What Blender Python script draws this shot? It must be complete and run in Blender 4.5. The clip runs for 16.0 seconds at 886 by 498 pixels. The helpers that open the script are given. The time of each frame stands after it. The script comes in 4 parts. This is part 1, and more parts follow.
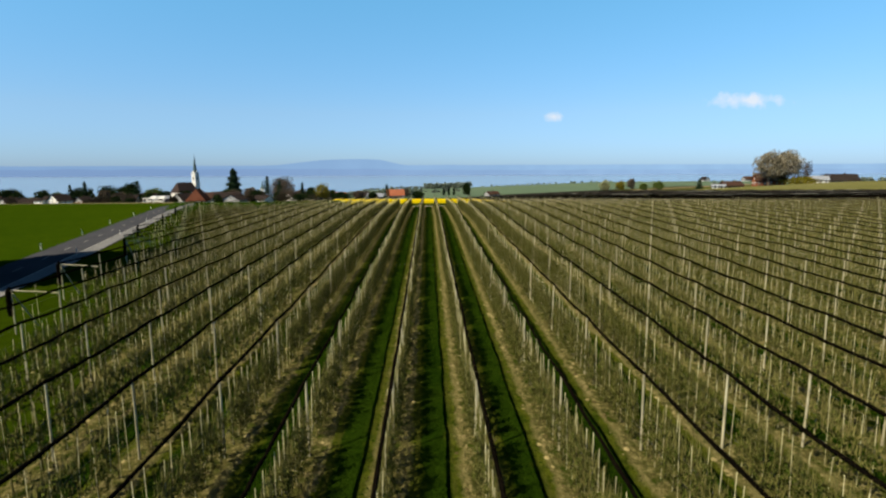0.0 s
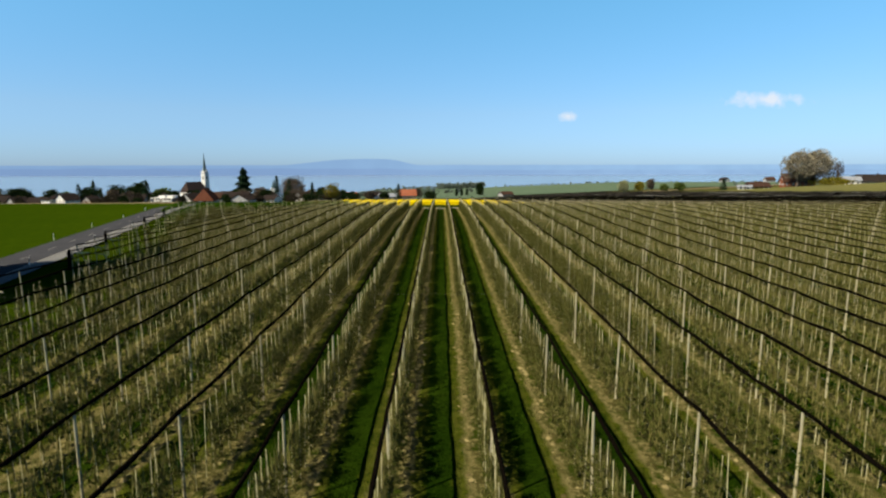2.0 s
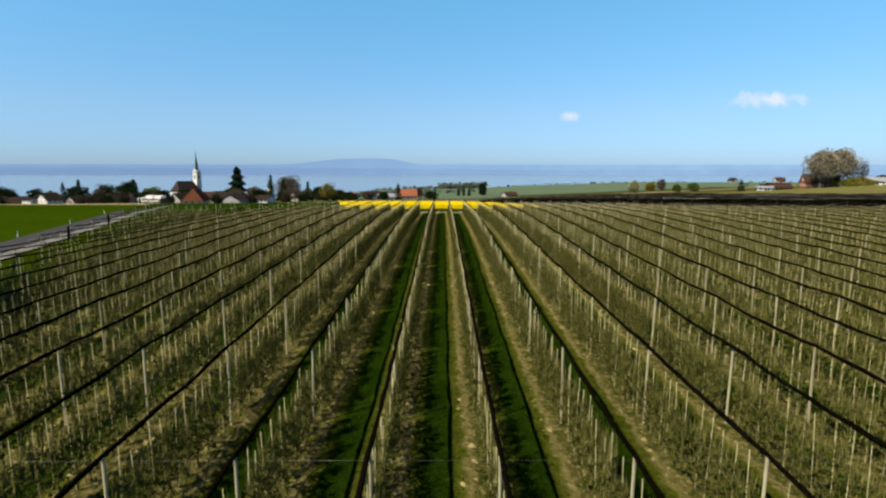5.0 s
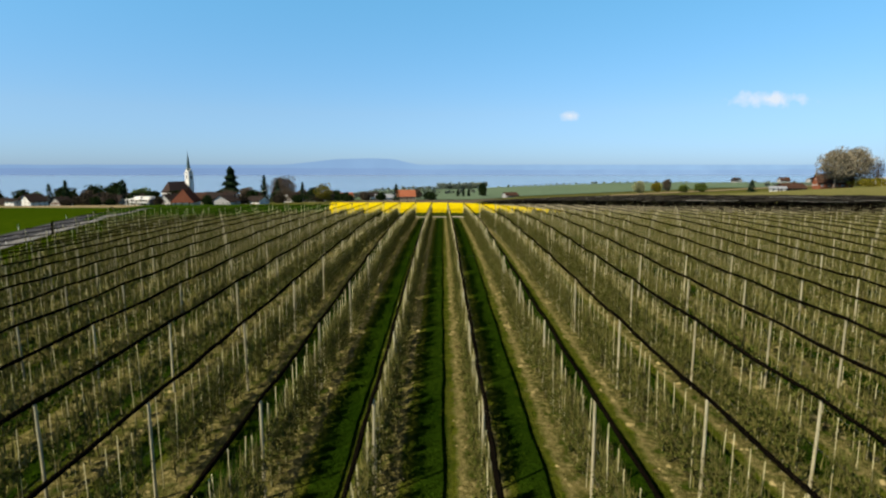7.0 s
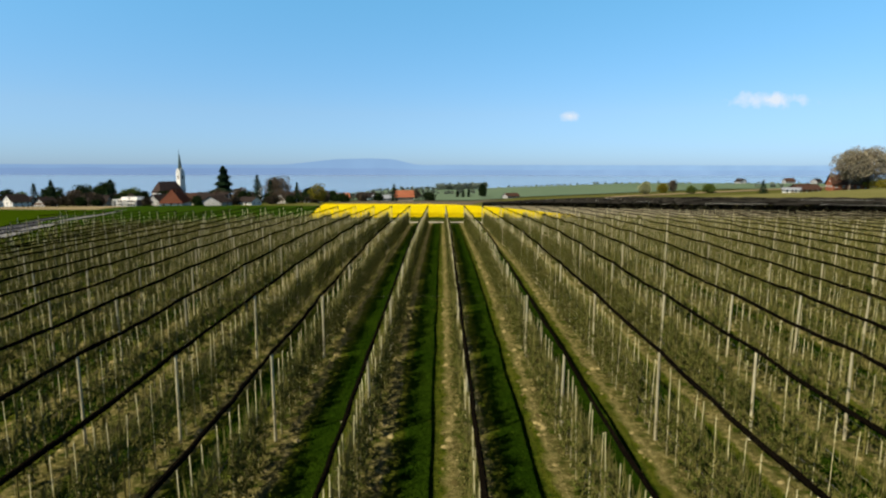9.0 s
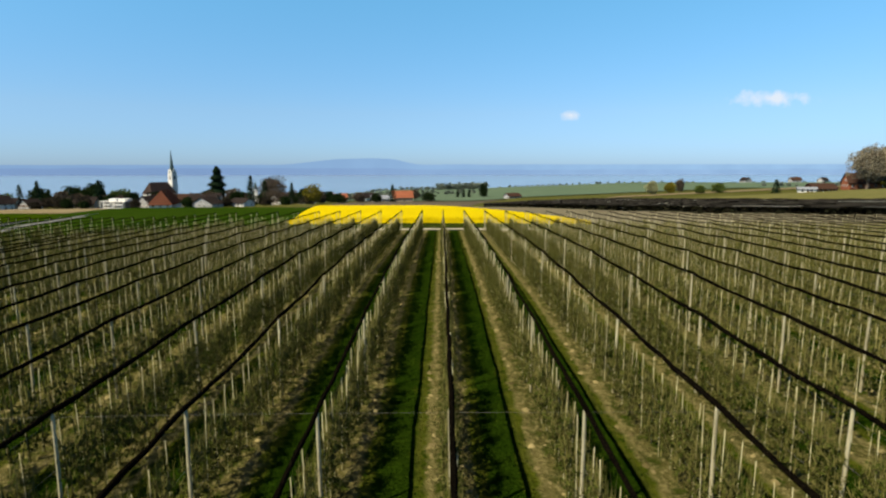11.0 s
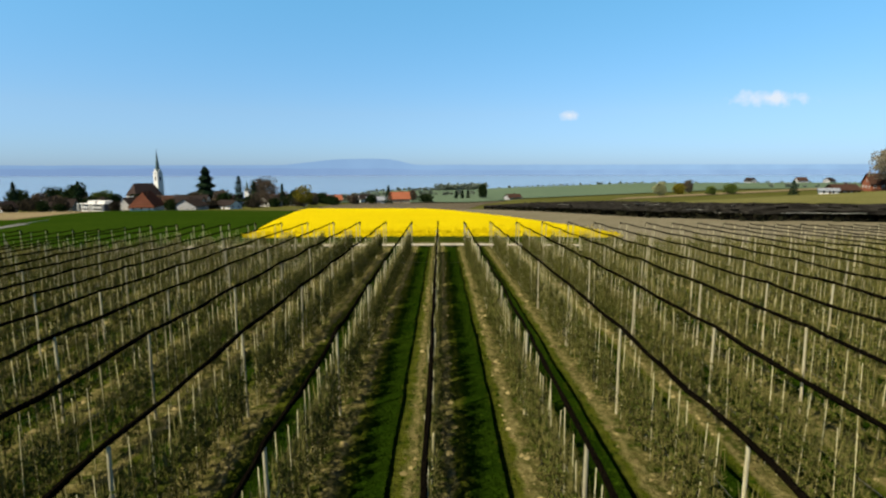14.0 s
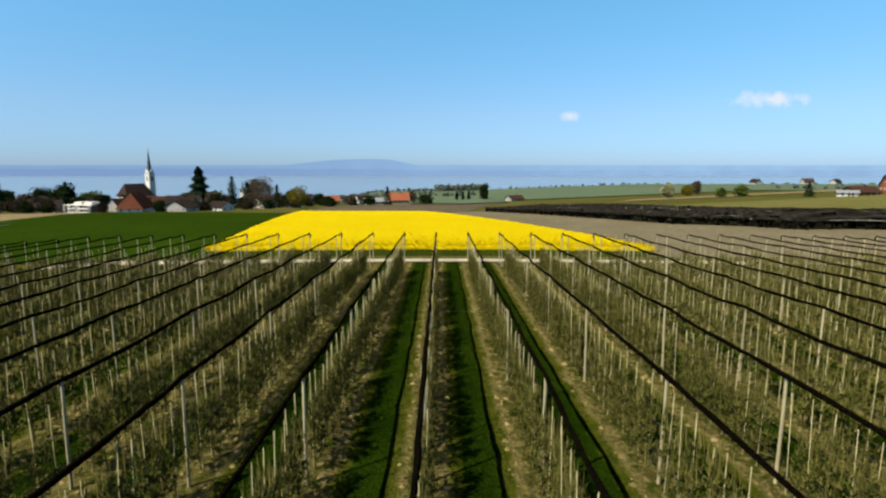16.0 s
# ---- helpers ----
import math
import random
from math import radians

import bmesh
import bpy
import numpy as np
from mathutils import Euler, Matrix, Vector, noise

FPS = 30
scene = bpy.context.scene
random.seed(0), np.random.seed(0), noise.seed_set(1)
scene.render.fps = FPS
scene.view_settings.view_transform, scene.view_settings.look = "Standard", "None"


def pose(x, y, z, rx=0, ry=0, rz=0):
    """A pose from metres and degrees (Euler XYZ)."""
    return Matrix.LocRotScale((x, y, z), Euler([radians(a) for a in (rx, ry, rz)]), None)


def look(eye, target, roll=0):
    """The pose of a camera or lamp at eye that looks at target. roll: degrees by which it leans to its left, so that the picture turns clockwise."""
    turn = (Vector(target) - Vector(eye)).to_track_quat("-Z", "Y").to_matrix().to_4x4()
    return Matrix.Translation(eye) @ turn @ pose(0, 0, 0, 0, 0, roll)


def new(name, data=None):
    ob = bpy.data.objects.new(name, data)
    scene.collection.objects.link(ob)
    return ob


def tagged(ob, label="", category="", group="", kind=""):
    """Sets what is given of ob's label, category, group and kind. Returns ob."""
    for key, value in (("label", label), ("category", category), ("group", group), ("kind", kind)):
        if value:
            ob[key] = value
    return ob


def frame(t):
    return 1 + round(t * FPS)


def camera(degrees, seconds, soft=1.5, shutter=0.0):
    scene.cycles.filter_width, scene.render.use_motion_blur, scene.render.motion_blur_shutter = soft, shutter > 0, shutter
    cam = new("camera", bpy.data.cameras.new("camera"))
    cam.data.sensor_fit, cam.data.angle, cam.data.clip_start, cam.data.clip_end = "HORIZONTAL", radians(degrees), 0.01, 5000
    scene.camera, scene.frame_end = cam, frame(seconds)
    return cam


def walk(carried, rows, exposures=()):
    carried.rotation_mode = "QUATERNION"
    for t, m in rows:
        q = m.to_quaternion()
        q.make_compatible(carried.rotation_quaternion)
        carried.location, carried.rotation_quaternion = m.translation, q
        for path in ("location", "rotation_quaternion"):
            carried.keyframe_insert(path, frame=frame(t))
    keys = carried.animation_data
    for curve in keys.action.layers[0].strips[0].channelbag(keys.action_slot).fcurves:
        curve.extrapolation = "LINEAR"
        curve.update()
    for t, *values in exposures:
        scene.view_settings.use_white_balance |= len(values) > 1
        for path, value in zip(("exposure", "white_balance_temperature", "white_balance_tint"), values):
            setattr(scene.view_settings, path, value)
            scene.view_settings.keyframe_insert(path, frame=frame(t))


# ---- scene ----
cam = camera(79.7, 16.0, 2.3)
PATH = [
    (0, (-1.968, -0.026, 10.771), (-1.913, 1.952, 10.475), -0.2),
    (0.5, (-1.898, 2.933, 10.658), (-1.852, 4.91, 10.363), -0.1),
    (1, (-1.8, 6.03, 10.66), (-1.782, 8.008, 10.364), -0.1),
    (1.5, (-1.748, 9.124, 10.596), (-1.738, 11.102, 10.3), -0.1),
    (2, (-1.682, 12.194, 10.515), (-1.674, 14.172, 10.219), -0.1),
    (2.5, (-1.679, 15.24, 10.438), (-1.675, 17.218, 10.142), -0.1),
    (3, (-1.671, 18.566, 10.387), (-1.672, 20.544, 10.091), -0.1),
    (3.5, (-1.666, 21.97, 10.352), (-1.667, 23.948, 10.055), -0.1),
    (4, (-1.637, 25.438, 10.212), (-1.637, 27.416, 9.915), -0.0),
    (6.5, (-1.397, 42.741, 10.212), (-1.392, 44.719, 9.915), -0.0),
    (7, (-1.32, 46.098, 10.159), (-1.315, 48.076, 9.862), -0.0),
    (7.5, (-1.19, 49.358, 10.123), (-1.185, 51.336, 9.826), -0.0),
    (8, (-1.07, 52.791, 10.04), (-1.064, 54.769, 9.743), 0.0),
    (8.5, (-1.006, 56.293, 9.967), (-0.999, 58.271, 9.671), 0.1),
    (9, (-0.91, 59.879, 9.936), (-0.903, 61.857, 9.64), 0.1),
    (11.5, (-0.191, 76.362, 9.841), (-0.186, 78.339, 9.544), -0.1),
    (12, (-0.198, 79.39, 9.857), (-0.192, 81.368, 9.561), -0.1),
    (12.5, (-0.045, 82.551, 9.87), (-0.039, 84.529, 9.575), -0.1),
    (13, (0.12, 85.956, 9.853), (0.126, 87.934, 9.557), -0.1),
    (13.5, (0.23, 88.975, 9.879), (0.238, 90.952, 9.583), -0.1),
    (14, (0.312, 91.975, 9.863), (0.322, 93.953, 9.567), -0.1),
    (14.5, (0.369, 95.097, 9.879), (0.379, 97.075, 9.582), -0.0),
    (15, (0.446, 98.224, 9.859), (0.455, 100.202, 9.563), -0.0),
    (15.5, (0.484, 101.362, 9.852), (0.493, 103.34, 9.557), -0.0),
    (16, (0.495, 104.568, 9.826), (0.504, 106.547, 9.532), 0.0),
]
walk(cam, [(t, look(eye, target, roll)) for t, eye, target, roll in PATH])

# ---- light: clear spring day, sun behind the camera's left shoulder ----
SUN_TO = Vector((-0.69, -0.48, 1.0)).normalized()
SUN_ELEV = math.asin(SUN_TO.z)
SKY_TINT = ((0.305, 0.452, 0.765, 1), (0.492, 0.624, 0.75, 1), (0.56, 0.99, 1.0, 1), (0.21, 0.37, 0.45, 1), (0.12, 0.21, 0.28, 1))  # clear lake air, from the horizon up
world = bpy.data.worlds.new("world")
scene.world = world
world.use_nodes = True
sky = world.node_tree.nodes.new("ShaderNodeTexSky")
sky.sky_type, sky.sun_disc = "NISHITA", False
sky.sun_elevation, sky.sun_rotation = SUN_ELEV, math.atan2(SUN_TO.x, SUN_TO.y)
sky.altitude, sky.air_density, sky.dust_density, sky.ozone_density = 400, 1.0, 0.4, 3.0
up = world.node_tree.nodes.new("ShaderNodeTexCoord")
up_z = world.node_tree.nodes.new("ShaderNodeSeparateXYZ")
world.node_tree.links.new(up.outputs["Generated"], up_z.inputs[0])
tint = world.node_tree.nodes.new("ShaderNodeValToRGB")
tint.color_ramp.elements[0].position, tint.color_ramp.elements[0].color = 0.0, SKY_TINT[0]
tint.color_ramp.elements[1].position, tint.color_ramp.elements[1].color = 1.0, SKY_TINT[4]
for spot, shade in ((0.1, SKY_TINT[1]), (0.3, SKY_TINT[2]), (0.55, SKY_TINT[3])):
    tint.color_ramp.elements.new(spot).color = shade
world.node_tree.links.new(up_z.outputs[2], tint.inputs[0])
graded = world.node_tree.nodes.new("ShaderNodeMix")
graded.data_type, graded.blend_type = "RGBA", "MULTIPLY"
graded.inputs[0].default_value = 1.0
world.node_tree.links.new(sky.outputs[0], graded.inputs[6])
world.node_tree.links.new(tint.outputs[0], graded.inputs[7])
world.node_tree.links.new(graded.outputs[2], world.node_tree.nodes["Background"].inputs[0])
world.node_tree.nodes["Background"].inputs[1].default_value = 0.0975
sun = new("sun", bpy.data.lights.new("sun", "SUN"))
sun.data.energy, sun.data.angle, sun.data.color = 5.0, radians(0.5), (1.0, 0.88, 0.66)
sun.matrix_world = look(SUN_TO * 300, (0, 0, 0))
scene.view_settings.exposure = 0.95


# ---- materials ----
def mix_node(nt, a, b, factor):
    n = nt.nodes.new("ShaderNodeMix")
    n.data_type = "RGBA"
    for sock, value in ((n.inputs[6], a), (n.inputs[7], b)):
        if isinstance(value, tuple):
            sock.default_value = (*value, 1)
        else:
            nt.links.new(value, sock)
    nt.links.new(factor, n.inputs[0])
    return n.outputs[2]


def noise_node(nt, vec, scale, detail=4.0, rough=0.6, low=0.35, high=0.65):
    n = nt.nodes.new("ShaderNodeTexNoise")
    n.inputs["Scale"].default_value, n.inputs["Detail"].default_value, n.inputs["Roughness"].default_value = scale, detail, rough
    nt.links.new(vec, n.inputs["Vector"])
    r = nt.nodes.new("ShaderNodeMapRange")
    r.inputs[1].default_value, r.inputs[2].default_value = low, high
    nt.links.new(n.outputs[0], r.inputs[0])
    return r.outputs[0]


def math_node(nt, op, a, b=None):
    n = nt.nodes.new("ShaderNodeMath")
    n.operation = op
    for i, value in enumerate((a, b)):
        if value is None:
            continue
        if isinstance(value, (int, float)):
            n.inputs[i].default_value = value
        else:
            nt.links.new(value, n.inputs[i])
    return n.outputs[0]


def blank(name, rough=0.8, metal=0.0):
    m = bpy.data.materials.new(name)
    m.use_nodes = True
    b = m.node_tree.nodes["Principled BSDF"]
    b.inputs["Roughness"].default_value, b.inputs["Metallic"].default_value = rough, metal
    b.inputs["Specular IOR Level"].default_value = 0.0
    return m, m.node_tree, b


def bump_on(nt, b, height, strength, dist):
    n = nt.nodes.new("ShaderNodeBump")
    n.inputs["Strength"].default_value, n.inputs["Distance"].default_value = strength, dist
    nt.links.new(height, n.inputs["Height"])
    nt.links.new(n.outputs[0], b.inputs["Normal"])


def surface(name, c1, c2, c3, coarse=0.05, fine=2.0, rough=0.85, metal=0.0, bump=0.4, dist=0.05, by_object=0.0, stretch=(1, 1, 1)):
    """Two colours mixed at a coarse scale, a third broken in at a fine one."""
    m, nt, b = blank(name, rough, metal)
    geo = nt.nodes.new("ShaderNodeNewGeometry")
    sc = nt.nodes.new("ShaderNodeVectorMath")
    sc.operation = "MULTIPLY"
    nt.links.new(geo.outputs["Position"], sc.inputs[0])
    sc.inputs[1].default_value = stretch
    vec = sc.outputs[0]
    col = mix_node(nt, c1, c2, noise_node(nt, vec, coarse))
    f = noise_node(nt, vec, fine, 5.0, 0.7, 0.4, 0.68)
    col = mix_node(nt, col, c3, f)
    if by_object:
        info = nt.nodes.new("ShaderNodeObjectInfo")
        hsv = nt.nodes.new("ShaderNodeHueSaturation")
        r = nt.nodes.new("ShaderNodeMapRange")
        r.inputs[3].default_value, r.inputs[4].default_value = 1 - by_object, 1 + by_object
        nt.links.new(info.outputs["Random"], r.inputs[0])
        nt.links.new(r.outputs[0], hsv.inputs["Value"])
        nt.links.new(col, hsv.inputs["Color"])
        col = hsv.outputs[0]
    nt.links.new(col, b.inputs["Base Color"])
    if bump:
        bump_on(nt, b, f, bump, dist)
    return m


def leafy(name, c1, c2, rough=0.7, through_light=0.12):
    """Foliage: each leaf or clump its own shade."""
    m, nt, b = blank(name, rough)
    geo = nt.nodes.new("ShaderNodeNewGeometry")
    col = mix_node(nt, c1, c2, geo.outputs["Random Per Island"])
    nt.links.new(col, b.inputs["Base Color"])
    tr = nt.nodes.new("ShaderNodeBsdfTranslucent")
    nt.links.new(col, tr.inputs[0])
    mx = nt.nodes.new("ShaderNodeMixShader")
    mx.inputs[0].default_value = through_light
    nt.links.new(b.outputs[0], mx.inputs[1])
    nt.links.new(tr.outputs[0], mx.inputs[2])
    nt.links.new(mx.outputs[0], nt.nodes["Material Output"].inputs[0])
    return m


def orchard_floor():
    """Mown grass alleys between bare strips of soil under the rows, which stand 3.5 m apart; mid-alley shade and lit
    rims are partly put into the colour.
    """
    m, nt, b = blank("orchard_floor", 0.9)
    geo = nt.nodes.new("ShaderNodeNewGeometry")
    pos = geo.outputs["Position"]
    sep = nt.nodes.new("ShaderNodeSeparateXYZ")
    nt.links.new(pos, sep.inputs[0])
    x = math_node(nt, "ADD", sep.outputs[0], 3500 + 1.75)
    x = math_node(nt, "MODULO", x, 3.5)
    side = math_node(nt, "SUBTRACT", x, 1.75)
    d = math_node(nt, "ABSOLUTE", side)
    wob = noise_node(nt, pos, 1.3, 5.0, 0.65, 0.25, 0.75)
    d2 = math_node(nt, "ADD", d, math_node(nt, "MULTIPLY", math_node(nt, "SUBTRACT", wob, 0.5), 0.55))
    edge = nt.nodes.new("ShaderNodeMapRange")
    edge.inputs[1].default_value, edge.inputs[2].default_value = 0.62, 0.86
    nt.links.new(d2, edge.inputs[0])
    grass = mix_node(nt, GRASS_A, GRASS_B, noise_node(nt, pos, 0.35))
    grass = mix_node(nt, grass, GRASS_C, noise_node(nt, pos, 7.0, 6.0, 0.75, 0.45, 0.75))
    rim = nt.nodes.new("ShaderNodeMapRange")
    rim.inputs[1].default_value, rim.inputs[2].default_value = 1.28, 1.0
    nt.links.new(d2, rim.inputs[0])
    grass = mix_node(nt, grass, LIT_WEED, math_node(nt, "MULTIPLY", rim.outputs[0], noise_node(nt, pos, 2.2, 5.0, 0.65, 0.25, 0.6)))
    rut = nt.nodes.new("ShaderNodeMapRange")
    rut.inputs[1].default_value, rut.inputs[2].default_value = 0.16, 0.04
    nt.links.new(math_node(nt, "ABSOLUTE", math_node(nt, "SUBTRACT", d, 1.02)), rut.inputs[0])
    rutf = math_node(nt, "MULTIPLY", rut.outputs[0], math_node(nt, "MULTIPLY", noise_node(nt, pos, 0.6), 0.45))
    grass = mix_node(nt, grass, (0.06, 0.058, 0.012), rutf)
    soil = mix_node(nt, SOIL_A, SOIL_B, noise_node(nt, pos, 0.8, 5.0))
    clod = noise_node(nt, pos, 5.0, 5.0, 0.7, 0.48, 0.62)
    soil = mix_node(nt, soil, SOIL_C, clod)
    ridge = nt.nodes.new("ShaderNodeMapRange")
    ridge.inputs[1].default_value, ridge.inputs[2].default_value = 0.3, 0.6
    nt.links.new(d2, ridge.inputs[0])
    soil = mix_node(nt, soil, (0.15, 0.13, 0.052), math_node(nt, "MULTIPLY", ridge.outputs[0], math_node(nt, "MULTIPLY", noise_node(nt, pos, 2.6, 5.0, 0.65, 0.35, 0.6), 0.8)))
    weed = math_node(nt, "SUBTRACT", 1.15, ridge.outputs[0])
    soil = mix_node(nt, soil, (0.024, 0.036, 0.004), math_node(nt, "MULTIPLY", weed, noise_node(nt, pos, 1.9, 4.0, 0.6, 0.46, 0.66)))
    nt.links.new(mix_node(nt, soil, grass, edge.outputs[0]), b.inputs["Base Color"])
    bump_on(nt, b, math_node(nt, "ADD", clod, noise_node(nt, pos, 11.0)), 0.8, 0.06)
    return m


# Mid-alley grass darkened for the rows' shade; weedy rim paled like a lit strip.
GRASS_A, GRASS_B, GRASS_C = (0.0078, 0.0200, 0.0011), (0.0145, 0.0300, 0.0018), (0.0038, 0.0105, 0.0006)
LIT_WEED = (0.052, 0.062, 0.006)
SOIL_A, SOIL_B, SOIL_C = (0.044, 0.041, 0.012), (0.076, 0.068, 0.021), (0.185, 0.16, 0.066)
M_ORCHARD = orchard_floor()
M_MEADOW = surface("meadow_grass", (0.055, 0.058, 0.014), (0.082, 0.078, 0.026), (0.036, 0.043, 0.010), 0.02, 1.5)
M_LAWN = surface("young_corn_grass", (0.0165, 0.0325, 0.0008), (0.0235, 0.0405, 0.0012), (0.0125, 0.0265, 0.0008), 0.02, 0.6)
M_VERGE = surface("verge_grass", (0.014, 0.0248, 0.0007), (0.0194, 0.0297, 0.0011), (0.0108, 0.0203, 0.0007), 0.03, 1.2)
M_WHEAT = surface("winter_wheat", (0.0135, 0.030, 0.0022), (0.0195, 0.037, 0.003), (0.0095, 0.023, 0.0018), 0.03, 0.7)
M_OLIVE = surface("olive_meadow", (0.092, 0.09, 0.03), (0.118, 0.112, 0.042), (0.072, 0.073, 0.024), 0.03, 0.8)
M_STUBBLE = surface("stubble", (0.1469, 0.1163, 0.0673), (0.1836, 0.153, 0.0918), (0.1224, 0.0979, 0.0551), 0.04, 0.8)
M_FALLOW = surface("fallow_ground", (0.112, 0.1, 0.066), (0.142, 0.128, 0.09), (0.082, 0.074, 0.046), 0.06, 0.8)
# Soil below the nets, their shade put into its near-black colour.
M_SHADESOIL = surface("shaded_soil", (0.018, 0.017, 0.012), (0.028, 0.027, 0.018), (0.012, 0.011, 0.008), 0.1, 1.0)
M_BROWNFIELD = surface("tilled_brown_soil", (0.07, 0.06, 0.04), (0.1, 0.085, 0.06), (0.045, 0.04, 0.028), 0.05, 0.5, 0.9, 0, 0.4, 0.1, 0.0, (0.2, 1, 1))
# Pale bluish green, with the haze of distance put into the colour.
M_HAZYGREEN = surface("hazy_green_field", (0.068, 0.100, 0.066), (0.082, 0.115, 0.074), (0.058, 0.088, 0.058), 0.01, 0.2)
M_ASPHALT = surface("asphalt", (0.0363, 0.0378, 0.0438), (0.0472, 0.0491, 0.0562), (0.0309, 0.0321, 0.0374), 0.15, 6.0, 0.8, 0, 0.15, 0.01)
M_PAVE = surface("pale_pavement", (0.1171, 0.1178, 0.1204), (0.1397, 0.1413, 0.1405), (0.0991, 0.0989, 0.1004), 0.3, 5.0, 0.85, 0, 0.15, 0.01)
M_CONCRETE = surface("concrete_track", (0.328, 0.3018, 0.2493), (0.3805, 0.3542, 0.3018), (0.2624, 0.2362, 0.1837), 0.2, 3.0, 0.85, 0, 0.2, 0.02)
M_LINE = surface("road_paint", (0.189, 0.189, 0.1836), (0.2025, 0.2025, 0.1971), (0.1485, 0.1485, 0.1458), 0.5, 8.0, 0.7, 0, 0.1, 0.005)
M_KERB = surface("kerb_stone", (0.216, 0.21, 0.198), (0.252, 0.246, 0.234), (0.18, 0.174, 0.162), 0.5, 5.0)
M_POST = surface("weathered_post", (0.29, 0.272, 0.18), (0.345, 0.32, 0.22), (0.21, 0.186, 0.118), 0.6, 7.0, 0.8, 0, 0.4, 0.01, 0.15, (1, 1, 0.2))
M_STAKE = surface("pale_stake", (0.31, 0.295, 0.175), (0.385, 0.368, 0.235), (0.2, 0.18, 0.1), 0.7, 9.0, 0.8, 0, 0.3, 0.01, 0.12, (1, 1, 0.3))
M_LEAF = leafy("young_apple_leaf", (0.022, 0.031, 0.005), (0.052, 0.063, 0.012), 0.7, 0.05)
M_TWIG = leafy("pale_apple_twigs", (0.058, 0.0555, 0.0145), (0.136, 0.127, 0.043), 0.85, 0.0)
M_NET = surface("folded_black_net", (0.0036, 0.0029, 0.0018), (0.0065, 0.005, 0.0032), (0.0022, 0.0018, 0.0014), 0.5, 14.0, 0.75, 0, 0.8, 0.05)
# Near-black net with thin paler streaks drawn out along x.
M_NETROOF = surface("streaked_black_net", (0.0012, 0.0012, 0.0012), (0.004, 0.0037, 0.003), (0.032, 0.03, 0.026), 0.12, 0.7, 0.8, 0, 0.5, 0.1, 0.0, (0.06, 2.2, 3.0))
M_NETEDGE = surface("pale_net_edge", (0.20, 0.20, 0.19), (0.30, 0.30, 0.28), (0.08, 0.08, 0.075), 0.2, 1.5, 0.8, 0, 0.2, 0.02)
M_WIRE = surface("galvanised_wire", (0.099, 0.099, 0.0945), (0.126, 0.126, 0.1215), (0.0765, 0.0765, 0.072), 1.0, 10.0, 0.6, 0.3, 0)
M_YELLOW = surface("rape_flowers", (0.4508, 0.3494, 0.0029), (0.4846, 0.3831, 0.0036), (0.3831, 0.2987, 0.0029), 0.05, 2.2, 0.8, 0, 0.7, 0.15)
M_STEM = surface("rape_stems", (0.0392, 0.056, 0.0084), (0.0672, 0.0784, 0.0084), (0.0224, 0.0336, 0.0056), 0.3, 4.0)
M_GRASSBLADE = leafy("grass_blades", (0.0085, 0.023, 0.0013), (0.022, 0.04, 0.0028), 0.75)
M_CLOD = leafy("soil_clods", (0.045, 0.038, 0.013), (0.22, 0.183, 0.085), 0.9, 0.0)
M_WHITE = surface("white_render", (0.5756, 0.5683, 0.5461), (0.6052, 0.5978, 0.583), (0.5018, 0.4945, 0.4723), 0.15, 2.0, 0.85, 0, 0.1, 0.02)
M_GREYWALL = surface("grey_render", (0.2677, 0.2677, 0.2741), (0.306, 0.306, 0.3124), (0.2359, 0.2359, 0.2359), 0.15, 2.0)
M_TANWALL = surface("sand_render", (0.2869, 0.2295, 0.1658), (0.3315, 0.2741, 0.204), (0.2422, 0.1913, 0.1403), 0.15, 2.0)
M_REDTILE = surface("red_roof_tiles", (0.2167, 0.0734, 0.0382), (0.2677, 0.0956, 0.051), (0.153, 0.0542, 0.0319), 0.2, 3.0, 0.8, 0, 0.5, 0.05)
M_BROWNTILE = surface("brown_roof_tiles", (0.042, 0.0231, 0.0168), (0.0588, 0.0315, 0.0231), (0.0294, 0.0189, 0.0147), 0.2, 3.0, 0.8, 0, 0.5, 0.05)
M_DARKTILE = surface("dark_roof_tiles", (0.0203, 0.0158, 0.0149), (0.0292, 0.0225, 0.0203), (0.0135, 0.0117, 0.0112), 0.2, 3.0, 0.8, 0, 0.5, 0.05)
M_GREYTILE = surface("grey_roof_sheets", (0.17, 0.1836, 0.2108), (0.204, 0.2176, 0.2448), (0.136, 0.1496, 0.17), 0.2, 3.0, 0.6, 0, 0.3, 0.04)
M_COPPER = surface("spire_copper", (0.055, 0.085, 0.085), (0.075, 0.11, 0.105), (0.04, 0.06, 0.065), 0.3, 2.0, 0.6, 0, 0.3, 0.04)
M_TIMBER = surface("dark_timber", (0.09, 0.055, 0.035), (0.13, 0.08, 0.05), (0.06, 0.04, 0.03), 0.4, 5.0)
M_BARK2 = surface("tree_bark", (0.10, 0.075, 0.055), (0.14, 0.105, 0.08), (0.06, 0.045, 0.035), 0.5, 5.0)


def glass():
    m, nt, b = blank("window_glass", 0.08)
    b.inputs["Base Color"].default_value = (0.03, 0.035, 0.04, 1)
    b.inputs["Specular IOR Level"].default_value = 0.6
    return m


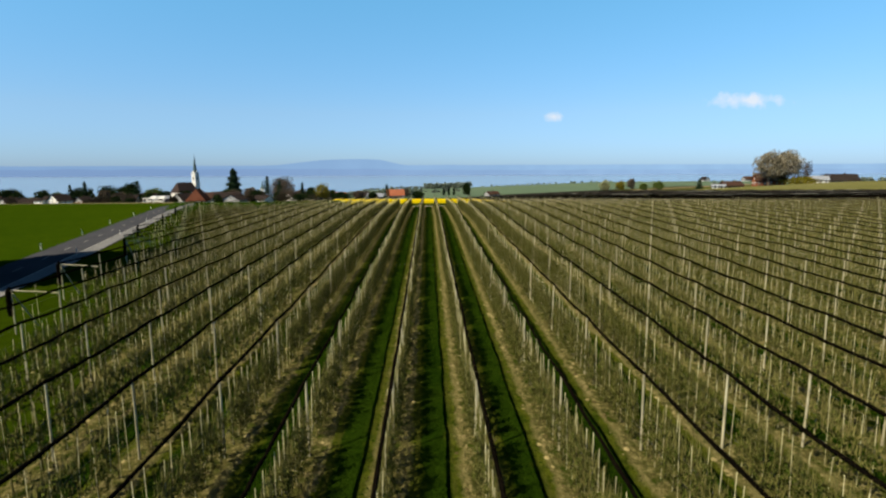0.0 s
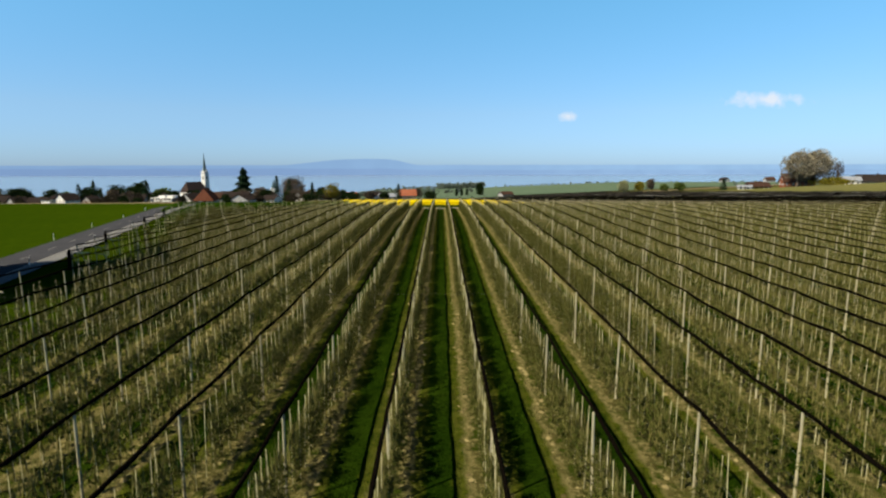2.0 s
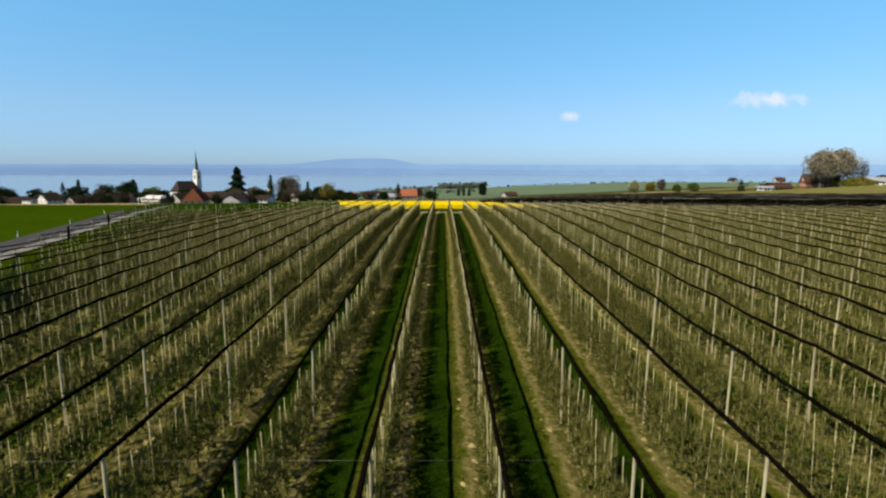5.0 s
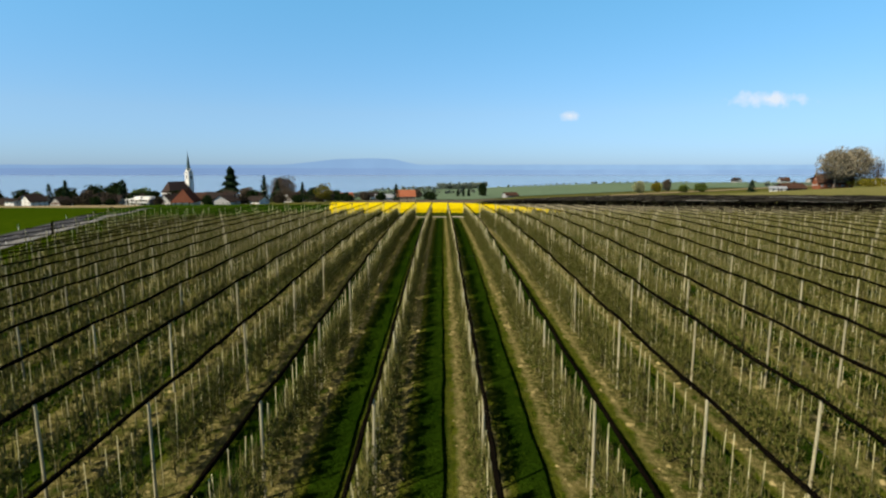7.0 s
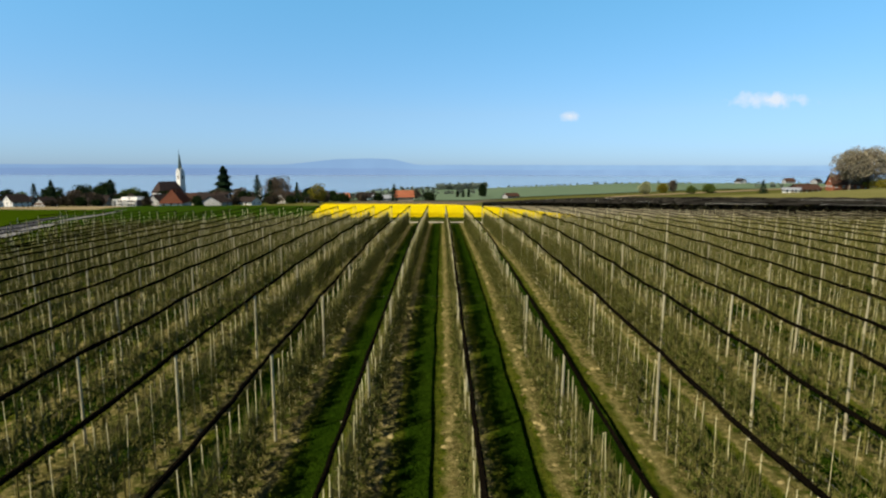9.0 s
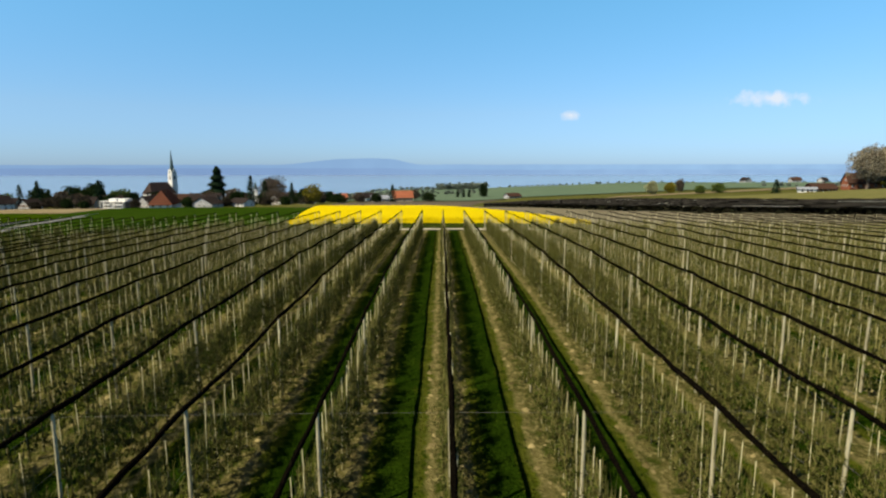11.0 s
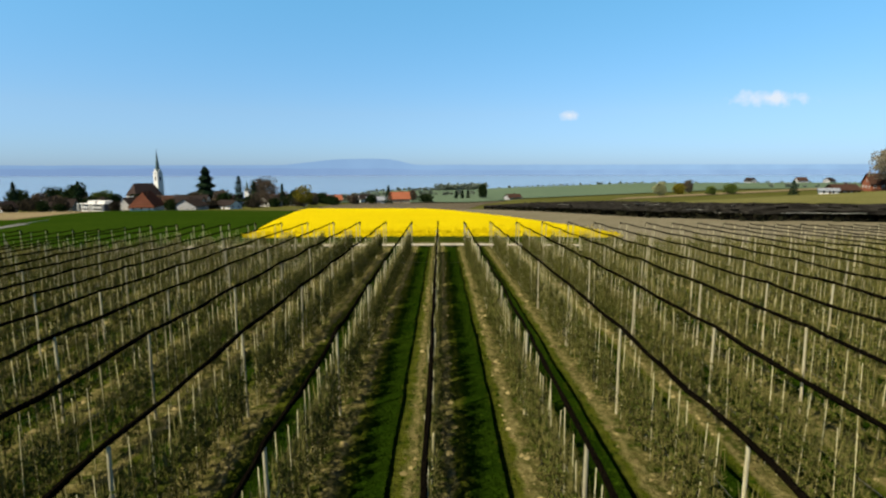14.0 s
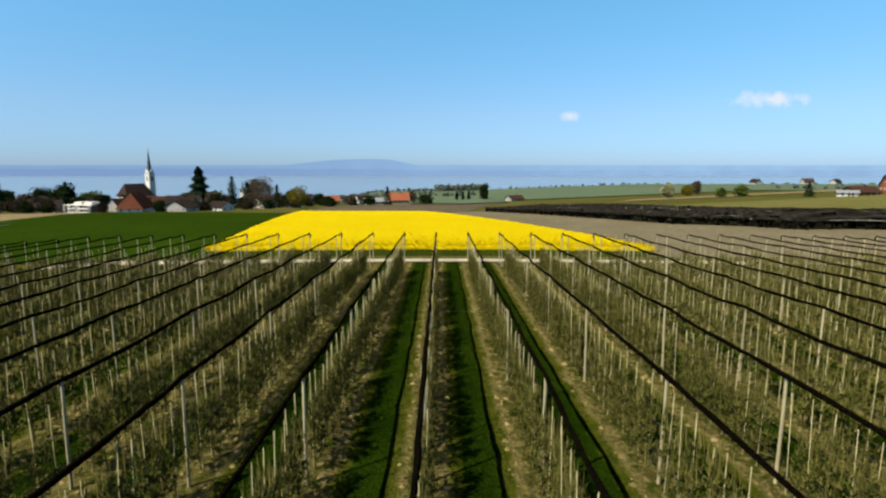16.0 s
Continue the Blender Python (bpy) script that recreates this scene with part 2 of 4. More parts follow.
def water():
    m, nt, b = blank("lake_water", 0.22)
    geo = nt.nodes.new("ShaderNodeNewGeometry")
    sc = nt.nodes.new("ShaderNodeVectorMath")
    sc.operation = "MULTIPLY"
    nt.links.new(geo.outputs["Position"], sc.inputs[0])
    sc.inputs[1].default_value = (0.35, 1, 1)
    n = noise_node(nt, sc.outputs[0], 0.004, 4.0)
    nt.links.new(mix_node(nt, (0.125, 0.16, 0.222), (0.145, 0.184, 0.252), n), b.inputs["Base Color"])
    b.inputs["Specular IOR Level"].default_value = 0.5
    bump_on(nt, b, noise_node(nt, sc.outputs[0], 0.3), 0.15, 0.3)
    return m


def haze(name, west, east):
    """Far shore behind ten kilometres of bright air: haze painted as glow, paler where the shore lies further off in
    the east.
    """
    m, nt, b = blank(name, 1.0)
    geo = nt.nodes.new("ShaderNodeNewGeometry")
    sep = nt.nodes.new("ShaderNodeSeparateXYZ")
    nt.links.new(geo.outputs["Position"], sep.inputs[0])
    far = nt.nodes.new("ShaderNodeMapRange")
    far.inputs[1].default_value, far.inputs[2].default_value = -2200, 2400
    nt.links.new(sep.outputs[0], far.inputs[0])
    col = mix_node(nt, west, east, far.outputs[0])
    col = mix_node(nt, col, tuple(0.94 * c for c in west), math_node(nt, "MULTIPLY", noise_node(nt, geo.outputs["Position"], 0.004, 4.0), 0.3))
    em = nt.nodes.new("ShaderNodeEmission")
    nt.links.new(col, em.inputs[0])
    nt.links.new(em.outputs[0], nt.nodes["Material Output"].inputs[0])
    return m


M_GLASS = glass()
M_WATER = water()
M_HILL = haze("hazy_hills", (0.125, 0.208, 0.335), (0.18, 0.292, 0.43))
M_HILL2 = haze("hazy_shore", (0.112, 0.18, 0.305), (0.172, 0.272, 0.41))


# ---- helpers of this scene ----
def link_mesh(name, me, mats, parent=None, label=""):
    for m in mats:
        me.materials.append(m)
    ob = new(name, me)
    if parent is not None:
        ob.parent = parent
    if label:
        tagged(ob, label)
    return ob


def part(name, bm, m, parent=None, label=""):
    """One bmesh as one mesh object under a thing or part."""
    me = bpy.data.meshes.new(name)
    bm.to_mesh(me)
    bm.free()
    return link_mesh(name, me, [m], parent, label)


def arrays(name, verts, tris, mats, index=None, parent=None):
    """A mesh out of computed arrays of corners and triangles."""
    me = bpy.data.meshes.new(name)
    me.vertices.add(len(verts))
    me.vertices.foreach_set("co", np.asarray(verts, np.float32).ravel())
    n = len(tris)
    me.loops.add(3 * n)
    me.loops.foreach_set("vertex_index", np.asarray(tris, np.int32).ravel())
    me.polygons.add(n)
    me.polygons.foreach_set("loop_start", np.arange(0, 3 * n, 3, dtype=np.int32))
    me.polygons.foreach_set("loop_total", np.full(n, 3, np.int32))
    if index is not None:
        me.polygons.foreach_set("material_index", np.asarray(index, np.int32))
    me.update(calc_edges=True)
    return link_mesh(name, me, mats, parent)


def thing(name, place, label, category, group="", kind=""):
    ob = new(name)
    ob.matrix_basis = place
    return tagged(ob, label, category, group, kind)


def slab(bm, x0, x1, y0, y1, z0, z1):
    """A box with its own edges, added to bm."""
    vs = [bm.verts.new((x, y, z)) for z in (z0, z1) for x, y in ((x0, y0), (x1, y0), (x1, y1), (x0, y1))]
    for q in ((3, 2, 1, 0), (4, 5, 6, 7), (0, 1, 5, 4), (1, 2, 6, 5), (2, 3, 7, 6), (3, 0, 4, 7)):
        bm.faces.new([vs[i] for i in q])
    return bm


def box_bm(x0, x1, y0, y1, z0, z1):
    return slab(bmesh.new(), x0, x1, y0, y1, z0, z1)


def pipe(bm, pts, radii, sides=6, cap=True):
    """A tapering tube along pts."""
    rings = []
    for i, p in enumerate(pts):
        p = Vector(p)
        a = Vector(pts[max(0, i - 1)])
        c = Vector(pts[min(len(pts) - 1, i + 1)])
        t = (c - a).normalized()
        u = t.orthogonal().normalized() if abs(t.z) > 0.9 else t.cross(Vector((0, 0, 1))).normalized()
        w = t.cross(u)
        r = radii[i] if isinstance(radii, (list, tuple)) else radii
        rings.append([bm.verts.new(p + r * (math.cos(k * math.tau / sides) * u + math.sin(k * math.tau / sides) * w)) for k in range(sides)])
    for a, c in zip(rings, rings[1:]):
        for k in range(sides):
            bm.faces.new((a[k], a[(k + 1) % sides], c[(k + 1) % sides], c[k]))
    if cap:
        bm.faces.new(rings[0][::-1])
        bm.faces.new(rings[-1])
    return bm


# ---- the lie of the land: a gentle crest in the orchard, then falling to the lake ----
PROFILE = ((-80, -2.3), (5, -1.48), (20, -1.1), (35, -0.86), (50, -0.55), (65, -0.27), (80, 0.09), (95, 0.46), (110, 0.63), (125, 0.42),
           (140, 0.08), (155, -0.26), (166, -0.48), (175, -0.75), (200, -1.7), (270, -5.1), (347, -9.7), (420, -14.4), (520, -19.6),
           (620, -24.6), (800, -33), (1000, -39), (1200, -42), (5200, -60))
PY = np.array([p[0] for p in PROFILE], float)
PZ = np.array([p[1] for p in PROFILE], float)
PS = np.gradient(PZ, PY)


def ramp(v):
    v = np.clip(v, 0, 1)
    return v * v * (3 - 2 * v)


def ground(x, y):
    """Height of the land, for numbers or arrays."""
    x, y = np.asarray(x, float), np.asarray(y, float)
    i = np.clip(np.searchsorted(PY, y) - 1, 0, len(PY) - 2)
    h = PY[i + 1] - PY[i]
    s = np.clip((y - PY[i]) / h, 0, 1)
    z = ((2 * s ** 3 - 3 * s ** 2 + 1) * PZ[i] + (s ** 3 - 2 * s ** 2 + s) * h * PS[i]
         + (-2 * s ** 3 + 3 * s ** 2) * PZ[i + 1] + (s ** 3 - s ** 2) * h * PS[i + 1])
    z = np.minimum(z, -0.9) + np.clip(z + 0.9, 0, None) * ramp((x + 55) / 55)
    z = z - 0.6 * ramp((-x - 36) / 12) * (1 - ramp((y - 180) / 60))
    z = z - 0.011 * np.clip(x - 5, 0, 60) * ramp((y - 120) / 45) * (1 - ramp((y - 165) / 25))
    side = 0.046 * np.clip(x - 25, 0, None)
    z = z + (np.minimum(side, 2) * ramp((y - 165) / 40) + np.clip(side - 2, 0, 10) * ramp((y - 215) / 140)) * (1 - ramp((y - 700) / 900))
    z = z - 0.012 * np.clip(-x - 150, 0, 200) * ramp((y - 150) / 250)
    z = z + ramp((x + 190) / 120) * (2 * ramp((y - 400) / 60) + 12 * ramp((y - 600) / 300)) * (1 - ramp((y - 1000) / 250))
    return z


def gz(x, y):
    return float(ground(x, y))


def drape(name, corners, nu, nv, lift, mat, kind="structure", label="", category=""):
    """A sheet over the land between four corners (bilinear)."""
    a, b, c, d = [np.array(p, float) for p in corners]
    u, v = np.meshgrid(np.linspace(0, 1, nu + 1), np.linspace(0, 1, nv + 1))
    u, v = u.ravel()[:, None], v.ravel()[:, None]
    p = (1 - u) * (1 - v) * a + u * (1 - v) * b + u * v * c + (1 - u) * v * d
    verts = np.column_stack((p, ground(p[:, 0], p[:, 1]) + lift))
    i = (np.arange(nv)[:, None] * (nu + 1) + np.arange(nu)[None, :]).ravel()
    tris = np.concatenate((np.column_stack((i, i + 1, i + nu + 2)), np.column_stack((i, i + nu + 2, i + nu + 1))))
    ob = arrays(name, verts, tris, [mat])
    for poly in ob.data.polygons:
        poly.use_smooth = True
    return tagged(ob, label, category, kind=kind)


# ---- ground, fields, lake, far shore ----
def uneven(*steps):
    out = []
    for a, b, s in steps:
        out += list(np.arange(a, b, s))
    return np.array(out + [steps[-1][1]], float)


def land():
    xs = uneven((-4800, -600, 300), (-600, -150, 25), (-150, 160, 4), (160, 600, 20), (600, 4800, 300))
    ys = uneven((-300, -60, 30), (-60, 200, 2.5), (200, 600, 10), (600, 1500, 45), (1500, 4950, 230))
    X, Y = np.meshgrid(xs, ys)
    verts = np.column_stack((X.ravel(), Y.ravel(), ground(X.ravel(), Y.ravel())))
    nu, nv = len(xs) - 1, len(ys) - 1
    i = (np.arange(nv)[:, None] * (nu + 1) + np.arange(nu)[None, :]).ravel()
    tris = np.concatenate((np.column_stack((i, i + 1, i + nu + 2)), np.column_stack((i, i + nu + 2, i + nu + 1))))
    ob = arrays("ground", verts, tris, [M_MEADOW])
    for poly in ob.data.polygons:
        poly.use_smooth = True
    tagged(ob, "green meadow land that falls to the lake", "ground", kind="structure")


land()


def lake():
    bm = bmesh.new()
    xs = (-4900, -2000, -500, 500, 2000, 4900)
    for a, b in zip(xs, xs[1:]):
        bm.faces.new([bm.verts.new(p) for p in ((a, 700, -40), (b, 700, -40), (b, 4960, -40), (a, 4960, -40))])
    bmesh.ops.remove_doubles(bm, verts=bm.verts, dist=0.01)
    tagged(part("lake_water", bm, M_WATER), "wide calm blue lake under haze", "lake", kind="structure")


lake()


def far_shore(name, y, height, mat, label):
    """A long low ridge across the lake; height gives its crest for x."""
    xs = np.linspace(-4700, 4700, 240)
    top = np.array([height(x) for x in xs])
    n = len(xs)
    verts = np.concatenate((np.column_stack((xs, np.full(n, y - 25.0), np.full(n, -42.0))),
                            np.column_stack((xs, np.full(n, y), top)),
                            np.column_stack((xs, np.full(n, y + 25.0), np.full(n, -42.0)))))
    i = np.arange(n - 1)
    tris = np.concatenate([np.column_stack(t) for r in (0, n) for t in ((i + r, i + r + 1, i + r + n + 1), (i + r, i + r + n + 1, i + r + n))])
    tagged(arrays(name, verts, tris, [mat]), label, "backdrop", kind="structure")


def bell(x, c, w):
    return math.exp(-((x - c) / w) ** 2)


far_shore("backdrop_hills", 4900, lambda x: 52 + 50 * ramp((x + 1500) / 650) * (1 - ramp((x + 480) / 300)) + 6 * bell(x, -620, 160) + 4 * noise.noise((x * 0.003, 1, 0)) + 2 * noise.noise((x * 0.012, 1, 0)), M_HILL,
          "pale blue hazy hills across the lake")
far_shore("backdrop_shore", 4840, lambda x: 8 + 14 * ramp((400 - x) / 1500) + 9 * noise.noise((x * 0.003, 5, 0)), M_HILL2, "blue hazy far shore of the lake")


def cloud_material(seed):
    m, nt, b = blank("cloud_vapour", 1.0)
    tc = nt.nodes.new("ShaderNodeTexCoord")
    sep = nt.nodes.new("ShaderNodeSeparateXYZ")
    nt.links.new(tc.outputs["Generated"], sep.inputs[0])
    fx = math_node(nt, "MULTIPLY", math_node(nt, "SUBTRACT", sep.outputs[0], 0.5), 2.0)
    fz = math_node(nt, "MULTIPLY", math_node(nt, "SUBTRACT", sep.outputs[2], 0.45), 2.0)
    r = math_node(nt, "SQRT", math_node(nt, "ADD", math_node(nt, "MULTIPLY", fx, fx), math_node(nt, "MULTIPLY", fz, fz)))
    geo = nt.nodes.new("ShaderNodeNewGeometry")
    off = nt.nodes.new("ShaderNodeVectorMath")
    off.operation = "ADD"
    off.inputs[1].default_value = (seed, 0, seed)
    nt.links.new(geo.outputs["Position"], off.inputs[0])
    n = noise_node(nt, off.outputs[0], 0.009, 5.0, 0.55, 0.25, 0.75)
    a = math_node(nt, "SUBTRACT", math_node(nt, "ADD", math_node(nt, "MULTIPLY", n, 0.9), 0.45), math_node(nt, "MULTIPLY", r, 1.15))
    cl = nt.nodes.new("ShaderNodeMapRange")
    cl.inputs[1].default_value, cl.inputs[2].default_value, cl.inputs[4].default_value = 0.04, 0.8, 0.85
    nt.links.new(a, cl.inputs[0])
    em = nt.nodes.new("ShaderNodeEmission")
    em.inputs[0].default_value, em.inputs[1].default_value = (0.80, 0.84, 0.90, 1), 0.54
    tr = nt.nodes.new("ShaderNodeBsdfTransparent")
    mx = nt.nodes.new("ShaderNodeMixShader")
    nt.links.new(cl.outputs[0], mx.inputs[0])
    nt.links.new(tr.outputs[0], mx.inputs[1])
    nt.links.new(em.outputs[0], mx.inputs[2])
    nt.links.new(mx.outputs[0], nt.nodes["Material Output"].inputs[0])
    return m


def cloud(x, z, w, h, seed):
    bm = bmesh.new()
    bm.faces.new([bm.verts.new(p) for p in ((x - w / 2, 4800, z - h / 2), (x + w / 2, 4800, z - h / 2), (x + w / 2, 4800, z + h / 2), (x - w / 2, 4800, z + h / 2))])
    ob = part("backdrop_cloud", bm, cloud_material(seed))
    ob.visible_shadow = False
    tagged(ob, "small soft white fair-weather cloud", "cloud", kind="structure")


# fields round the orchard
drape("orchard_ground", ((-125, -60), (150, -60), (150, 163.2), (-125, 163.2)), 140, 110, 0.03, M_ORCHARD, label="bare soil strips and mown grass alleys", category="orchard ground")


def edge_x(y):
    """Left edge of the road along the orchard."""
    return -57.0 - (y - 68.6) * 0.3155


def band(name, off0, off1, y0, y1, n, lift, mat, label, category):
    return drape(name, ((edge_x(y0) + off0, y0), (edge_x(y0) + off1, y0), (edge_x(y1) + off1, y1), (edge_x(y1) + off0, y1)), 3, n, lift, mat, label=label, category=category)


band("verge", 8.5, 23, -60, 170, 60, 0.07, M_VERGE, "green grass verge beside the road", "verge")
drape("field_west", ((-330, -60), (edge_x(-60), -60), (edge_x(232), 232), (-330, 232)), 40, 70, 0.07, M_LAWN, label="smooth bright green young crop field", category="field")
drape("field_stubble", ((-420, 232), (edge_x(232) - 1, 232), (-188, 392), (-420, 395)), 30, 24, 0.10, M_STUBBLE, label="pale stubble field before the village", category="field")
drape("field_wheat", ((-84, 168), (-28.5, 168), (-64, 350), (-186, 402)), 24, 40, 0.13, M_WHEAT, label="dark green winter wheat field", category="field")
NET_NEAR = ((26, 400), (31, 335), (36, 291), (42, 246), (48, 212), (60, 193), (85, 188), (165, 187), (250, 186))
NET_FAR = ((60, 420), (69, 340), (68, 300), (65, 268), (65, 235), (68, 215), (84, 203), (165, 200), (250, 199))
RAPE_SIDE = ((0, 400), (-3, 335), (3, 291), (11, 246), (18, 212), (24, 185), (27.2, 168.6), (165, 168.6), (250, 168.6))


def ribbon(name, side_a, side_b, n, lift, mat, label, category):
    """A sheet over the land between two bent lines."""
    for i in range(len(side_a) - 1):
        drape(name, (side_a[i], side_a[i + 1], side_b[i + 1], side_b[i]), n, n, lift, mat, label=label, category=category)


ribbon("field_fallow", RAPE_SIDE, NET_NEAR, 14, 0.1, M_FALLOW, "grey-brown fallow strip beside the rape", "field")
ribbon("field_netted", NET_NEAR, NET_FAR, 14, 0.15, M_SHADESOIL, "dark shaded soil under black nets", "field")
drape("meadow_olive", ((85, 204), (330, 200), (330, 372), (150, 345)), 24, 16, 0.16, M_OLIVE, label="olive meadow behind the netted orchard", category="meadow")
drape("meadow_olive_west", ((70, 345), (68, 216), (85, 204), (150, 345)), 16, 16, 0.16, M_OLIVE, label="olive meadow behind the netted orchard", category="meadow")
drape("field_far", ((60, 640), (520, 560), (640, 1010), (-40, 990)), 24, 30, 1.0, M_HAZYGREEN, label="far green field above the lake, tinted with haze", category="field")
drape("field_brown", ((-80, 356), (-1, 342), (62, 585), (-70, 575)), 24, 30, 0.2, M_BROWNFIELD, label="dark brown tilled strip beyond the rape", category="field")
drape("field_far_west", ((-150, 604), (62, 594), (100, 985), (-150, 985)), 24, 36, 0.8, M_HAZYGREEN, label="hazy grey-green fields rising beyond the barn", category="field")
drape("field_tan", ((110, 436), (520, 446), (540, 476), (130, 456)), 24, 16, 0.45, M_STUBBLE, label="far pale tan field", category="field")
band("road", 0, 6.3, -60, 420, 120, 0.12, M_ASPHALT, "grey asphalt country road", "road")
band("pavement", 6.5, 8.7, -60, 215, 90, 0.20, M_PAVE, "pale paved footway beside the road", "pavement")
drape("farm_track", ((-46, 163.4), (125, 163.4), (125, 165.6), (-46, 165.6)), 90, 2, 0.10, M_CONCRETE, label="pale concrete farm track at the row ends", category="track")


def kerb():
    bm = bmesh.new()
    for i in range(0, 90):
        y0, y1 = -40 + 3 * i, -40 + 3 * i + 2.96
        a = [bm.verts.new((edge_x(y) + o, y, gz(edge_x(y), y) + z)) for y in (y0, y1) for o, z in ((6.3, 0.0), (6.3, 0.22), (6.52, 0.24), (6.52, 0.0))]
        for q in ((0, 1, 5, 4), (1, 2, 6, 5), (2, 3, 7, 6), (0, 3, 2, 1), (4, 5, 6, 7)):
            bm.faces.new([a[k] for k in q])
    tagged(part("kerb", bm, M_KERB), "pale stone kerb along the road", "kerb", kind="structure")


kerb()


# ---- the orchard ----
SPACING, BAY, FIRST_POST, ROW_END, POST_H = 3.5, 8.2, 37.2, 162.9, 3.38
ROWS = range(-21, 40)


def row_start(k):
    """The rows begin along a slanting line beside the road."""
    return {-11: 64.5, -12: 70.5, -13: 79.0, -14: 87.0}.get(k, max(-28.0, 37.5 + 10.3 * (-9 - k)))


def post_places(k):
    ys = [FIRST_POST + BAY * j for j in range(-8, 16)]
    ys = [y for y in ys if row_start(k) + 2.5 < y < ROW_END - 2.5]
    return [row_start(k)] + ys + [ROW_END]


def post_mesh():
    bm = bmesh.new()
    pipe(bm, [(0, 0, -0.3), (0, 0, 0.5), (0.008, 0, 2.0), (0, 0, POST_H - 0.03), (0, 0, POST_H)], [0.055, 0.053, 0.049, 0.046, 0.036], 8)
    me = bpy.data.meshes.new("post")
    bm.to_mesh(me)
    bm.free()
    me.materials.append(M_POST)
    return me


def folded_net(k, rng):
    """The folded hail net, tied along the top wire and sagging a little between the posts."""
    x = SPACING * k
    ys = post_places(k)
    pts, radii = [], []
    for a, b in zip(ys, ys[1:]):
        n = max(3, int((b - a) / 0.9))
        sag = 0.05 + 0.07 * rng.random()
        for i in range(n):
            s = i / n
            y = a + s * (b - a)
            pts.append((x + 0.022 * rng.uniform(-1, 1), y, gz(x, y) + POST_H + 0.05 - sag * 4 * s * (1 - s) + rng.uniform(-0.025, 0.025)))
            radii.append(0.060 + 0.026 * rng.random())
    y = ys[-1]
    top = gz(x, y) + POST_H
    pts += [(x, y, top + 0.05), (x + 0.03, y + 0.22, top - 0.12), (x + 0.02, y + 0.26, top - 0.5)]
    radii += [0.07, 0.1, 0.06]
    return pipe(bmesh.new(), pts, radii, 6)


POST = post_mesh()


def net_bag(k):
    """A long tied-up end of net that hangs from the first post of a slanting row."""
    x, y = SPACING * k, row_start(k)
    z = gz(x, y) + POST_H
    bm = bmesh.new()
    pipe(bm, [(x, y - 0.1, z + 0.16), (x, y - 0.28, z - 0.1), (x + 0.02, y - 0.3, z - 0.8), (x - 0.02, y - 0.3, z - 1.5), (x, y - 0.27, z - 1.9)], [0.10, 0.16, 0.175, 0.165, 0.11], 6)
    return bm


def orchard_row(k):
    rng = random.Random(100 + k)
    x = SPACING * k
    ob = thing("trellis_row", Matrix.Identity(4), "orchard trellis row of pale posts under a folded black net", "trellis", "trellis rows of the orchard")
    part("folded_net", folded_net(k, rng), M_NET, ob, "folded black hail net on the top wire")
    for y in post_places(k):
        p = new("post", POST)
        p.parent = ob
        p.matrix_basis = pose(x, y, gz(x, y), rng.uniform(-1, 1), rng.uniform(-1, 1), rng.uniform(0, 360))
    if abs(k) <= 9:
        for h in (0.9, 1.8):
            pts = [(x, y, gz(x, y) + h) for y in post_places(k)]
            part("trellis_wire", pipe(bmesh.new(), pts, 0.006, 4), M_WIRE, ob)
    if k <= -9:
        y = row_start(k)
        if k in (-9, -10, -11, -14, -16, -18):
            part("net_bag", net_bag(k), M_NET, ob, "black net end tied up at the first post")
        bm = bmesh.new()
        pipe(bm, [(x + 0.05, y + 2.3, gz(x, y + 2.3) - 0.15), (x, y + 0.12, gz(x, y) + POST_H - 0.35)], 0.055, 7)
        part("strut", bm, M_POST, ob)
        bm = bmesh.new()
        pipe(bm, [(x, y - 3.2, gz(x, y - 3.2) - 0.1), (x, y - 0.1, gz(x, y) + POST_H - 0.1)], 0.014, 5)
        part("guy_wire", bm, M_NET, ob)
        if k >= -13:
            z = gz(x, y) + POST_H - 0.12
            part("crossbar", pipe(bmesh.new(), [(x + 0.1, y, z), (x + SPACING * 0.5, y + 0.02, z - 0.06), (x + SPACING - 0.2, y + 0.05, z - 0.2)], 0.05, 6), M_POST, ob, "pale wooden crossbar")
    else:
        y = ROW_END
        part("guy_wire", pipe(bmesh.new(), [(x, y + 0.1, gz(x, y) + POST_H - 0.1), (x, y + 0.42, gz(x, y) - 0.05)], 0.012, 4), M_NET, ob)
    return ob


for k in ROWS:
    orchard_row(k)


def cross_wires():
    for j in range(-4, 16, 5):
        y = FIRST_POST + BAY * j
        left = max(-21, math.ceil(-9 - (y - 37.5) / 10.3)) if y > -40 else -8
        pts = [(SPACING * k, y, gz(SPACING * k, y) + POST_H - 0.1) for k in range(min(left, 38), 40)]
        part_ob = part("cross_wire", pipe(bmesh.new(), pts, 0.0025, 4), M_WIRE)
        tagged(part_ob, "thin steel wire tying the rows together", "wire", "cross wires of the orchard")


cross_wires()


